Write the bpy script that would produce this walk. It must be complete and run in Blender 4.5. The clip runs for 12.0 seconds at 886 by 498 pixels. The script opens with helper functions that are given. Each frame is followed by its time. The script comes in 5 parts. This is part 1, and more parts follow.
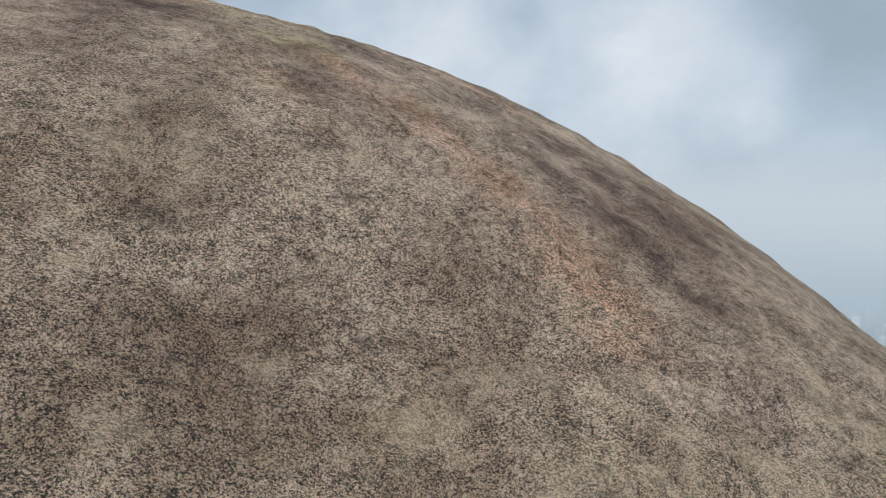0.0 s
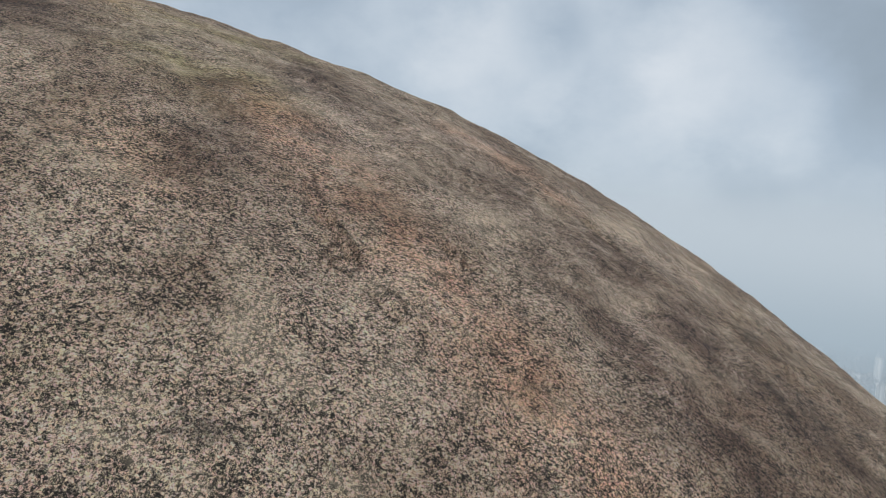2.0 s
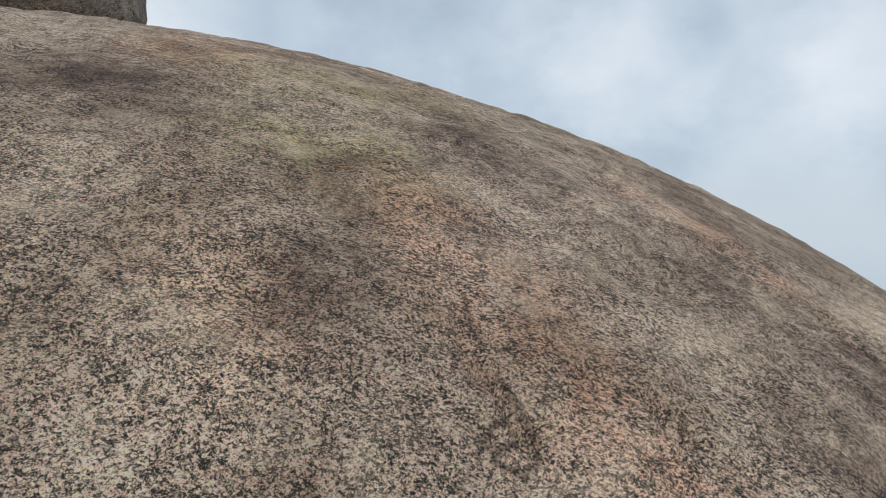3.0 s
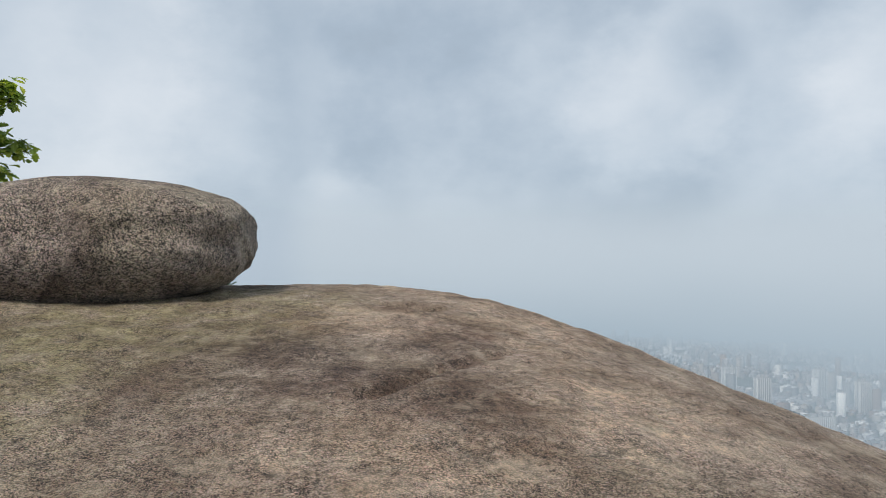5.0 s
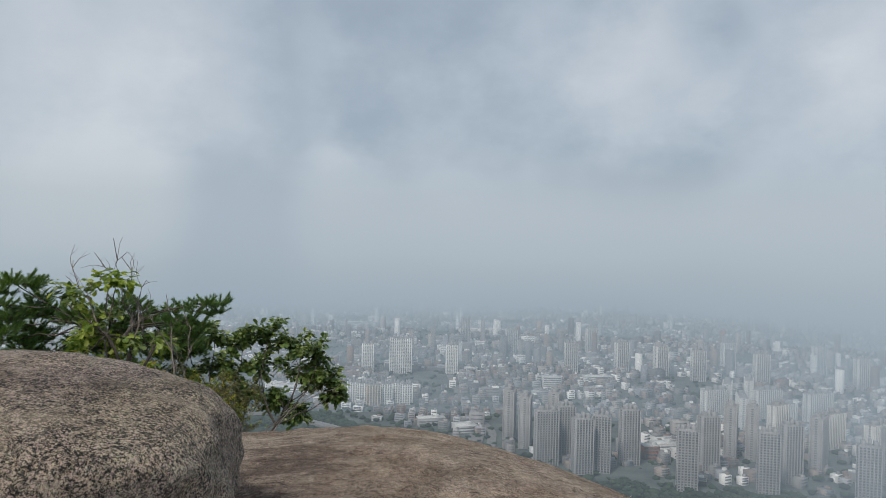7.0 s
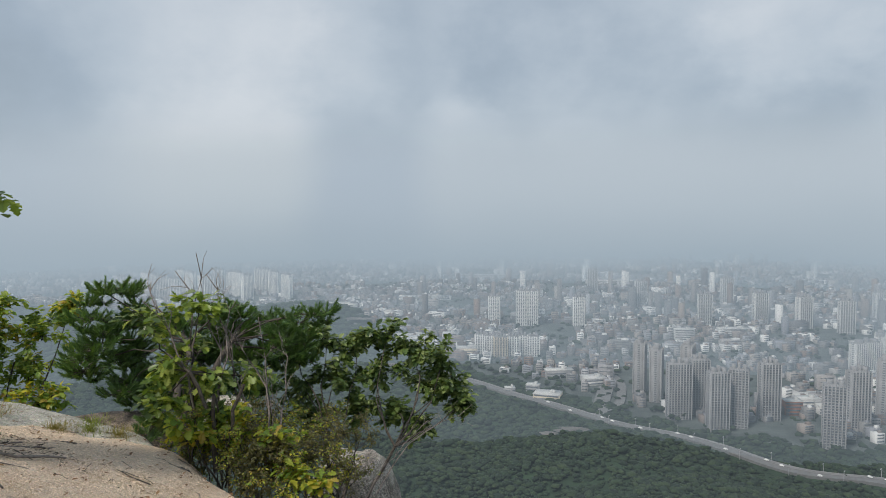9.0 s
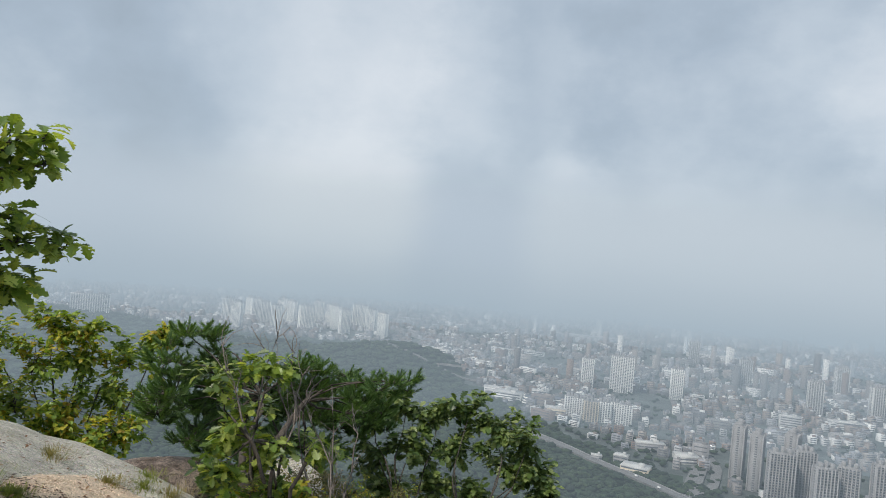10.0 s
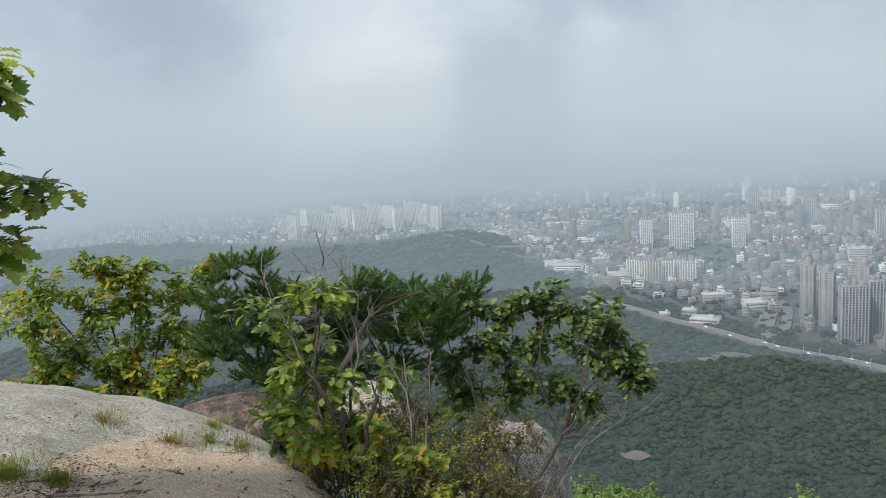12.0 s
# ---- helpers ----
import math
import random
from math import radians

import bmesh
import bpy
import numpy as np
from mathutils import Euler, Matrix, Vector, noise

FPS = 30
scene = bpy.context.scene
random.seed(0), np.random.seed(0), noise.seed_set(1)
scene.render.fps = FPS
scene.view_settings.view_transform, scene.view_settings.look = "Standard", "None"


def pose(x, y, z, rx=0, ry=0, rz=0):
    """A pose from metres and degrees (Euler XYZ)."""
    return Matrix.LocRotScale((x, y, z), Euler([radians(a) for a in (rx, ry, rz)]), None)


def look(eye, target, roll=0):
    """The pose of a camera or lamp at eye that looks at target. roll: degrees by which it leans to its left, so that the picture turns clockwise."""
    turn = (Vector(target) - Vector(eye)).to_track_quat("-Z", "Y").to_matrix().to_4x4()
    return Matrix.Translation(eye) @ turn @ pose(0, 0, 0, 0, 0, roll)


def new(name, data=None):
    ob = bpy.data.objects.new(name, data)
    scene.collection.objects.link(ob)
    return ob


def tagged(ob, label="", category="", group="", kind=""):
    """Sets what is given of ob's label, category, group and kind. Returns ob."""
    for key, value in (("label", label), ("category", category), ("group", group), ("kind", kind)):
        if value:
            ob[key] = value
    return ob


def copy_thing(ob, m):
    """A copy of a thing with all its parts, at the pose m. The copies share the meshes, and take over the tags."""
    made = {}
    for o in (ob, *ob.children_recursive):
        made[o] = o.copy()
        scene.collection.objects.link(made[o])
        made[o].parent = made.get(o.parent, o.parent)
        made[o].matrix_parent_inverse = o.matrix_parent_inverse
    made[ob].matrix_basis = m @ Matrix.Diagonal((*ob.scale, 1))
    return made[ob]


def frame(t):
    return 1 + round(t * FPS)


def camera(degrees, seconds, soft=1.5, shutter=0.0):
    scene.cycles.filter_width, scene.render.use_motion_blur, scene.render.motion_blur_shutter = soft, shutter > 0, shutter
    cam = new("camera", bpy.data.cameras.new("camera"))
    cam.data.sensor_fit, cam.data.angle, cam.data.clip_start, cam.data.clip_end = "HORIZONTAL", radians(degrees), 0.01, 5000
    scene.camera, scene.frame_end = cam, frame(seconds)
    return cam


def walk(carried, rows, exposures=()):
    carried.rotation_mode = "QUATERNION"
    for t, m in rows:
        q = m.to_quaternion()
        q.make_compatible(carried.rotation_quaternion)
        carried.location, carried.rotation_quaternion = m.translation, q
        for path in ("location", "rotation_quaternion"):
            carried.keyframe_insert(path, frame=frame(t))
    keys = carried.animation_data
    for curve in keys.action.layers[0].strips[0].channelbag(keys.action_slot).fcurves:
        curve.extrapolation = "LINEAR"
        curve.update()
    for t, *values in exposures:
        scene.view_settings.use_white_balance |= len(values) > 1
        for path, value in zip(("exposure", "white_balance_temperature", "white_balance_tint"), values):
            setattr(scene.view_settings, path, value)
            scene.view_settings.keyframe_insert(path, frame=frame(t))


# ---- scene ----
cam = camera(61.1, 12.0, soft=0.85)

PATH = [
    (0, (1.679, -2.016, -2.796), (2.168, -0.077, -2.867), 1.3),
    (0.5, (1.738, -1.714, -2.685), (2.376, 0.181, -2.724), 1.3),
    (1, (1.811, -1.444, -2.619), (2.543, 0.417, -2.661), 2.7),
    (1.5, (1.907, -1.208, -2.533), (2.647, 0.649, -2.602), 4.1),
    (2, (2.009, -0.961, -2.438), (2.44, 0.992, -2.491), 5.6),
    (2.5, (2.002, -0.768, -2.431), (2.179, 1.224, -2.494), 5.0),
    (3, (1.995, -0.527, -2.246), (2.058, 1.471, -2.31), 4.2),
    (3.5, (1.912, -0.276, -2.07), (1.842, 1.723, -2.085), 2.8),
    (3.7, (1.843, -0.106, -2.019), (1.762, 1.893, -2.003), 1.8),
    (5.3, (0.802, 0.965, -0.794), (0.798, 2.965, -0.744), 0.8),
    (5.5, (0.765, 1.111, -0.76), (0.755, 3.11, -0.714), 1.1),
    (6, (0.629, 1.64, -0.526), (0.613, 3.64, -0.495), 1.3),
    (6.5, (0.51, 2.127, -0.22), (0.502, 4.127, -0.216), 1.5),
    (6.7, (0.496, 2.375, -0.139), (0.489, 4.375, -0.145), 1.4),
    (8.3, (0.271, 4.143, 0.432), (0.122, 6.135, 0.336), -0.1),
    (8.5, (0.225, 4.394, 0.482), (0.03, 6.381, 0.375), -0.3),
    (9, (0.185, 4.976, 0.593), (-0.155, 6.941, 0.443), -0.5),
    (9.5, (0.139, 5.429, 0.738), (-0.363, 7.358, 0.576), 0.5),
    (10, (0.017, 5.822, 0.846), (-0.587, 7.729, 0.819), 4.9),
    (10.1, (-0.002, 5.901, 0.874), (-0.639, 7.797, 0.897), 4.3),
    (10.5, (-0.182, 6.161, 0.876), (-0.954, 8.006, 0.91), -0.1),
    (11, (-0.291, 6.507, 0.785), (-1.149, 8.28, 0.438), -3.3),
    (11.5, (-0.338, 6.688, 0.8), (-1.22, 8.445, 0.435), -4.2),
    (12, (-0.443, 6.908, 0.817), (-1.159, 8.746, 0.491), -4.0),
]
EXPOSURES = [(0, 0.15), (0.7, -0.08), (1.5, -0.05), (2.5, 0.15), (3.5, 0.25), (5.5, 0.02), (6.5, -0.12), (8.5, -0.18), (9.5, 0.05), (10.0, 0.08), (10.5, 0.0), (11.5, 0.22), (12, 0.15)]
walk(cam, [(t, look(eye, target, roll)) for t, eye, target, roll in PATH], EXPOSURES)

# glowing haze shells: radius, thin, thick, low, high, fade
FOG_SHELLS = [(480, 0.09, 0.09, -120, -40, 30), (820, 0.14, 0.19, -110, -30, 60), (1180, 0.26, 0.50, -145, -75, 100), (1650, 0.22, 0.82, -186, -116, 150), (2250, 0.40, 0.97, -238, -168, 240), (3000, 0.7, 1.0, -300, -230, 420)]

# ---- world, sun ----
SUN_EL, SUN_AZ = radians(52), radians(215)      # azimuth clockwise from +y
world = bpy.data.worlds.new("world")
scene.world = world
world.use_nodes = True


def node(tree, kind, **values):
    n = tree.nodes.new(kind)
    for key, value in values.items():
        if key in n.inputs:
            n.inputs[key].default_value = value
    return n


def math_node(tree, op, a, b=None, clamp=False):
    n = tree.nodes.new("ShaderNodeMath")
    n.operation, n.use_clamp = op, clamp
    for k, v in enumerate((a, b)):
        if v is None:
            continue
        if isinstance(v, (int, float)):
            n.inputs[k].default_value = v
        else:
            tree.links.new(v, n.inputs[k])
    return n.outputs[0]


def mix_color(tree, fac, a, b, blend="MIX"):
    n = tree.nodes.new("ShaderNodeMix")
    n.data_type, n.blend_type = "RGBA", blend
    for k, v in ((0, fac), (6, a), (7, b)):
        if isinstance(v, (int, float)):
            n.inputs[k].default_value = v
        elif isinstance(v, tuple):
            n.inputs[k].default_value = (*v, 1)
        else:
            tree.links.new(v, n.inputs[k])
    return n.outputs[2]


def ramp(tree, fac, stops):
    n = tree.nodes.new("ShaderNodeValToRGB")
    e = n.color_ramp.elements
    while len(e) < len(stops):
        e.new(0.5)
    for el, (p, c) in zip(e, stops):
        el.position = p
        el.color = (*c, 1) if isinstance(c, tuple) else (c, c, c, 1)
    tree.links.new(fac, n.inputs[0])
    return n.outputs[0]


def heading(deg_left, deg_up):
    """Unit direction: degrees left of +y and up."""
    a, b = radians(deg_left), radians(deg_up)
    return (-math.sin(a) * math.cos(b), math.cos(a) * math.cos(b), math.sin(b))


def make_world():
    t = world.node_tree
    t.nodes.clear()
    out = t.nodes.new("ShaderNodeOutputWorld")
    bg = t.nodes.new("ShaderNodeBackground")
    sky = t.nodes.new("ShaderNodeTexSky")
    sky.sky_type, sky.sun_disc = "NISHITA", False
    sky.sun_elevation, sky.sun_rotation = SUN_EL, SUN_AZ
    co = t.nodes.new("ShaderNodeTexCoord").outputs["Generated"]

    def noise_of(scale, detail, sx=1.0, sz=1.0, rough=0.5):
        m = t.nodes.new("ShaderNodeMapping")
        m.inputs["Scale"].default_value = (sx, sx, sz)
        t.links.new(co, m.inputs[0])
        n = node(t, "ShaderNodeTexNoise", Scale=scale, Detail=detail, Roughness=rough)
        t.links.new(m.outputs[0], n.inputs["Vector"])
        return n.outputs[0]

    big = noise_of(3.0, 6, 1.0, 0.9)
    fine = noise_of(8.0, 6, 1.0, 1.6, 0.6)
    body = math_node(t, "ADD", math_node(t, "MULTIPLY", big, 0.75), math_node(t, "MULTIPLY", fine, 0.25))
    warp = math_node(t, "MULTIPLY", math_node(t, "SUBTRACT", fine, 0.5), 0.02)
    # brighter and darker cloud masses over the valley: left, up, width, weight
    for left, up, width, weight in CLOUDS:
        d = t.nodes.new("ShaderNodeVectorMath")
        d.operation = "DOT_PRODUCT"
        d.inputs[1].default_value = heading(left, up)
        t.links.new(co, d.inputs[0])
        near = math_node(t, "SUBTRACT", d.outputs["Value"], math.cos(radians(width)))
        near = math_node(t, "ADD", near, math_node(t, "MULTIPLY", warp, width / 16))
        m = t.nodes.new("ShaderNodeMapRange")
        m.interpolation_type = "SMOOTHSTEP"
        t.links.new(near, m.inputs[0])
        m.inputs[1].default_value, m.inputs[2].default_value = -0.5 * (1 - math.cos(radians(width))), 1.0 * (1 - math.cos(radians(width)))
        m.inputs[3].default_value, m.inputs[4].default_value = 0, weight
        body = math_node(t, "ADD", body, m.outputs[0])
    # cloud columns and the clear lanes between them, by azimuth: left, half width, softness, weight
    parts = t.nodes.new("ShaderNodeSeparateXYZ")
    t.links.new(co, parts.inputs[0])
    lefts = math_node(t, "MULTIPLY", math_node(t, "ARCTAN2", math_node(t, "MULTIPLY", parts.outputs[0], -1.0), parts.outputs[1]), 180 / math.pi)
    lefts = math_node(t, "ADD", lefts, math_node(t, "MULTIPLY", math_node(t, "SUBTRACT", fine, 0.5), 5))
    for left, half, soft, weight in LANES:
        m = t.nodes.new("ShaderNodeMapRange")
        m.interpolation_type = "SMOOTHSTEP"
        t.links.new(math_node(t, "ABSOLUTE", math_node(t, "SUBTRACT", lefts, left)), m.inputs[0])
        for k, v in enumerate((half - soft, half + soft, weight, 0.0)):
            m.inputs[k + 1].default_value = v
        body = math_node(t, "ADD", body, m.outputs[0])
    cloud = ramp(t, body, [(0.18, (0.285, 0.345, 0.405)), (0.42, (0.395, 0.475, 0.565)), (0.55, (0.51, 0.585, 0.665)), (0.78, (0.68, 0.73, 0.785))])
    blue = mix_color(t, 1.0, sky.outputs[0], (0.11, 0.11, 0.11), "MULTIPLY")
    total = mix_color(t, 0.93, blue, cloud)
    t.links.new(total, bg.inputs[0])
    bg.inputs[1].default_value = 1.0
    t.links.new(bg.outputs[0], out.inputs[0])


CLOUDS = [(8, 3, 4, 0.08), (-15, 12, 6, 0.16), (-19, 15, 3, -0.10),
          (27, 2, 7, 0.12), (1, 10, 9, 0.03), (-45, 20, 12, -0.22), (-32, 12, 7, 0.16), (-12, 0, 9, -0.03)]
LANES = [(15.5, 4.2, 2.0, -0.09), (26, 6.0, 3.5, 0.06), (46, 10, 5, -0.06)]
make_world()
sun_ob = new("sun", bpy.data.lights.new("sun", "SUN"))
sun_ob.data.energy, sun_ob.data.angle, sun_ob.data.color = 2.7, radians(10), (1, 0.93, 0.84)
sun_dir = Vector((math.sin(SUN_AZ) * math.cos(SUN_EL), math.cos(SUN_AZ) * math.cos(SUN_EL), math.sin(SUN_EL)))
sun_ob.matrix_world = look(sun_dir * 60, (0, 0, 0))


# ---- materials ----
def material(name):
    m = bpy.data.materials.new(name)
    m.use_nodes = True
    t = m.node_tree
    return m, t, t.nodes["Principled BSDF"]


def object_noise(t, scale, detail=4, rough=0.55, stretch=(1, 1, 1), kind="ShaderNodeTexNoise", turn=(0, 0, 0)):
    co = t.nodes.new("ShaderNodeTexCoord").outputs["Object"]
    m = t.nodes.new("ShaderNodeMapping")
    m.inputs["Scale"].default_value = stretch
    m.inputs["Rotation"].default_value = turn
    t.links.new(co, m.inputs[0])
    n = t.nodes.new(kind)
    n.inputs["Scale"].default_value = scale
    if kind == "ShaderNodeTexNoise":
        n.inputs["Detail"].default_value, n.inputs["Roughness"].default_value = detail, rough
    t.links.new(m.outputs[0], n.inputs["Vector"])
    return n.outputs


def bump(t, bsdf, height, strength, distance):
    b = t.nodes.new("ShaderNodeBump")
    b.inputs["Strength"].default_value, b.inputs["Distance"].default_value = strength, distance
    t.links.new(height, b.inputs["Height"])
    t.links.new(b.outputs[0], bsdf.inputs["Normal"])


def attribute(t, name):
    n = t.nodes.new("ShaderNodeAttribute")
    n.attribute_name = name
    return n.outputs["Fac"]


def granite(name, light, dark, stain, grain=95.0, streak=0.5, moss=0.0, marks=False):
    """Weathered coarse granite: pale feldspar grains, dark mica, brown and rust stains."""
    m, t, b = material(name)
    cells = object_noise(t, grain, kind="ShaderNodeTexVoronoi")
    tint = t.nodes.new("ShaderNodeSeparateColor")
    t.links.new(cells["Color"], tint.inputs[0])
    fine = object_noise(t, grain * 1.6, 3, 0.8)[0]
    speck = math_node(t, "MULTIPLY", tint.outputs[0], 0.65)
    for value, weight in ((fine, 2.9), (object_noise(t, grain * 0.62, 4, 0.75)[0], 1.8), (object_noise(t, 75, 3, 0.7)[0], 0.5), (object_noise(t, 30, 5, 0.75)[0], 1.3), (object_noise(t, 9, 3, 0.5)[0], 0.45)):
        speck = math_node(t, "ADD", speck, math_node(t, "MULTIPLY", math_node(t, "SUBTRACT", value, 0.5), weight))
    speck = math_node(t, "ADD", speck, 0.10)
    middle = tuple(0.34 * a + 0.66 * c for a, c in zip(light, dark))
    soft = tuple(0.72 * a + 0.28 * c for a, c in zip(light, dark))
    base = ramp(t, speck, [(0.05, dark), (0.37, middle), (0.54, soft), (0.72, light), (1.0, tuple(min(0.95, a * 1.4) for a in light))])
    hue = mix_color(t, 0.16, (0.93, 0.93, 0.93), cells["Color"])
    base = mix_color(t, 1.0, base, hue, "MULTIPLY")
    patches = object_noise(t, 1.7, 7, 0.65)[0]
    veins = object_noise(t, 3.2, 6, 0.65, (1.0, 0.35, 1.0), turn=(0, 0, radians(-35)))[0]
    dirt = math_node(t, "ADD", math_node(t, "MULTIPLY", patches, 0.6), math_node(t, "MULTIPLY", veins, 0.4))
    grime = ramp(t, dirt, [(0.40, 1.0), (0.56, 0.0)])
    base = mix_color(t, math_node(t, "MULTIPLY", grime, streak), base, stain, "MULTIPLY")
    rust_fac = ramp(t, object_noise(t, 1.3, 5, 0.6, (1.0, 0.33, 1.0), turn=(0, 0, radians(-38)))[0], [(0.54, 0.0), (0.68, 0.35)])
    base = mix_color(t, rust_fac, base, (1.0, 0.87, 0.77), "MULTIPLY")
    base = mix_color(t, ramp(t, object_noise(t, 2.1, 6, 0.65)[0], [(0.5, 0.0), (0.64, 0.6)]), base, (0.90, 0.87, 0.92), "MULTIPLY")
    pale = ramp(t, object_noise(t, 4.4, 6, 0.7)[0], [(0.52, 0.0), (0.72, 0.4)])
    base = mix_color(t, pale, base, tuple(min(1, c * 1.1) for c in light))
    black = ramp(t, object_noise(t, 5.0, 9, 0.82)[0], [(0.34, 0.7), (0.44, 0.0)])
    base = mix_color(t, black, base, (0.05, 0.043, 0.036))
    if moss:
        green = ramp(t, object_noise(t, 0.9, 6, 0.65)[0], [(0.5, 0.0), (0.66, moss)])
        base = mix_color(t, green, base, (0.62, 0.66, 0.40), "MULTIPLY")
    if marks:
        ragged = math_node(t, "ADD", math_node(t, "MULTIPLY", object_noise(t, 6.0, 9, 0.8)[0], 1.0), 0.0)
        # gloom: dark patches, and shade painted into some of the cracks
        for key, colour, how, most in (("rust", (1.24, 0.99, 0.89), "MULTIPLY", 0.8), ("gloom", (0.34, 0.28, 0.26), "MULTIPLY", 0.9), ("green", (0.78, 0.82, 0.56), "MULTIPLY", 0.8), ("bleach", (1.5, 1.4, 1.3), "MULTIPLY", 0.7)):
            f = math_node(t, "MULTIPLY", attribute(t, key), ramp(t, ragged, [(0.36, 0.0), (0.62, 1.0)]))
            f = ramp(t, f, [(0.05, 0.0), (0.75, most)])
            base = mix_color(t, f, base, colour, how)
        # shade of the cracks painted into the colour, together with the drawn marks
        base = mix_color(t, ramp(t, attribute(t, "dark_lines"), [(0.3, 0.0), (0.85, 0.75)]), base, (0.24, 0.19, 0.17), "MULTIPLY")
    t.links.new(base, b.inputs["Base Color"])
    b.inputs["Roughness"].default_value = 0.85
    h = math_node(t, "ADD", math_node(t, "MULTIPLY", fine, 0.9), math_node(t, "MULTIPLY", tint.outputs[0], 0.35))
    h = math_node(t, "ADD", h, math_node(t, "MULTIPLY", object_noise(t, 16, 8, 0.7)[0], 3.2))
    bump(t, b, h, 1.0, 0.011)
    return m


def simple(name, color, rough=0.8, scale=6.0, vary=0.35, metal=0.0, bumps=0.0, dist=0.01, random_piece=0.0):
    m, t, b = material(name)
    n = object_noise(t, scale, 6, 0.6)[0]
    c = ramp(t, n, [(0.3, tuple(x * (1 - vary) for x in color)), (0.7, tuple(min(1, x * (1 + vary)) for x in color))])
    if random_piece:
        g = t.nodes.new("ShaderNodeNewGeometry").outputs["Random Per Island"]
        k = ramp(t, g, [(0.0, 1 - random_piece), (1.0, 1.0)])
        c = mix_color(t, 1.0, c, k, "MULTIPLY")
    t.links.new(c, b.inputs["Base Color"])
    b.inputs["Roughness"].default_value, b.inputs["Metallic"].default_value = rough, metal
    if bumps:
        bump(t, b, n, bumps, dist)
    return m


def leafy(name, colors, rough=0.5, through_light=0.35):
    """Leaves whose colour differs from one to the next."""
    m, t, b = material(name)
    g = t.nodes.new("ShaderNodeNewGeometry").outputs["Random Per Island"]
    c = ramp(t, g, [(k / (len(colors) - 1), v) for k, v in enumerate(colors)])
    spots = ramp(t, object_noise(t, 60, 3)[0], [(0.35, 0.85), (0.6, 1.0)])
    c = mix_color(t, 1.0, c, spots, "MULTIPLY")
    clump = ramp(t, object_noise(t, 2.2, 3)[0], [(0.35, 0.8), (0.65, 1.1)])
    c = mix_color(t, 1.0, c, clump, "MULTIPLY")
    t.links.new(c, b.inputs["Base Color"])
    b.inputs["Roughness"].default_value = rough
    tr = t.nodes.new("ShaderNodeBsdfTranslucent")
    t.links.new(mix_color(t, 1.0, c, (1.5, 1.38, 0.6), "MULTIPLY"), tr.inputs[0])
    mx = t.nodes.new("ShaderNodeMixShader")
    mx.inputs[0].default_value = through_light
    t.links.new(b.outputs[0], mx.inputs[1])
    t.links.new(tr.outputs[0], mx.inputs[2])
    t.links.new(mx.outputs[0], t.nodes["Material Output"].inputs[0])
    return m


ROCK = granite("granite", (1.0, 0.765, 0.57), (0.022, 0.016, 0.012), (0.43, 0.36, 0.30), 270, 0.85, 0.25, True)
BOULDER = granite("boulder_granite", (0.78, 0.62, 0.52), (0.022, 0.018, 0.015), (0.26, 0.22, 0.19), 170, 0.95, 0.4)
# granite coloured dark as if in shade, for the stone added below another
SHADE_ROCK = granite("shade_painted_granite", (0.30, 0.23, 0.20), (0.03, 0.02, 0.018), (0.30, 0.22, 0.20), 60, 0.9, 0.1)
SLAB = granite("pale_granite", (0.92, 0.87, 0.73), (0.42, 0.385, 0.31), (0.60, 0.57, 0.48), 75, 0.6, 0.15)
STREAKED = granite("streaked_granite", (0.78, 0.70, 0.60), (0.16, 0.14, 0.12), (0.36, 0.33, 0.29), 55, 0.95, 0.3)
BARK = simple("bark", (0.075, 0.062, 0.05), 0.9, 30, 0.5, bumps=0.8, dist=0.01)
DEAD = simple("dead_wood", (0.20, 0.17, 0.15), 0.85, 40, 0.4, bumps=0.5, dist=0.004)
OAK = leafy("oak_leaves", [(0.10, 0.17, 0.035), (0.20, 0.30, 0.06), (0.34, 0.43, 0.09), (0.50, 0.56, 0.14)], 0.4, 0.45)
OAK_DARK = leafy("oak_leaves_dark", [(0.055, 0.10, 0.03), (0.10, 0.16, 0.04), (0.18, 0.25, 0.07), (0.32, 0.38, 0.15)], 0.4, 0.3)
YELLOW = leafy("turning_leaves", [(0.12, 0.21, 0.03), (0.19, 0.30, 0.04), (0.29, 0.39, 0.05), (0.44, 0.47, 0.05), (0.56, 0.48, 0.05), (0.38, 0.26, 0.06)], 0.5, 0.4)
SHRUB = leafy("shrub_leaves", [(0.09, 0.10, 0.03), (0.15, 0.14, 0.05), (0.20, 0.17, 0.06), (0.12, 0.13, 0.03)])
NEEDLE = leafy("pine_needles", [(0.055, 0.11, 0.04), (0.10, 0.19, 0.055), (0.20, 0.33, 0.09)], 0.45, 0.35)
FRESH = leafy("slope_leaves", [(0.12, 0.20, 0.05), (0.20, 0.32, 0.08), (0.30, 0.42, 0.10)])
GRASS = leafy("dry_grass", [(0.16, 0.17, 0.05), (0.28, 0.24, 0.08), (0.36, 0.29, 0.12)], 0.7, 0.3)
GREEN_GRASS = leafy("green_grass", [(0.12, 0.17, 0.03), (0.22, 0.27, 0.05), (0.32, 0.33, 0.08)], 0.7, 0.3)
LITTER = leafy("dry_leaves", [(0.12, 0.06, 0.03), (0.22, 0.11, 0.05), (0.30, 0.18, 0.09)], 0.8, 0.1)
DIRT = granite("granite_sand", (1.0, 0.84, 0.65), (0.56, 0.41, 0.28), (0.72, 0.60, 0.46), 140, 0.6, 0.25)
GRIT = simple("grit", (0.92, 0.72, 0.54), 0.9, 3, 0.12, random_piece=0.45)
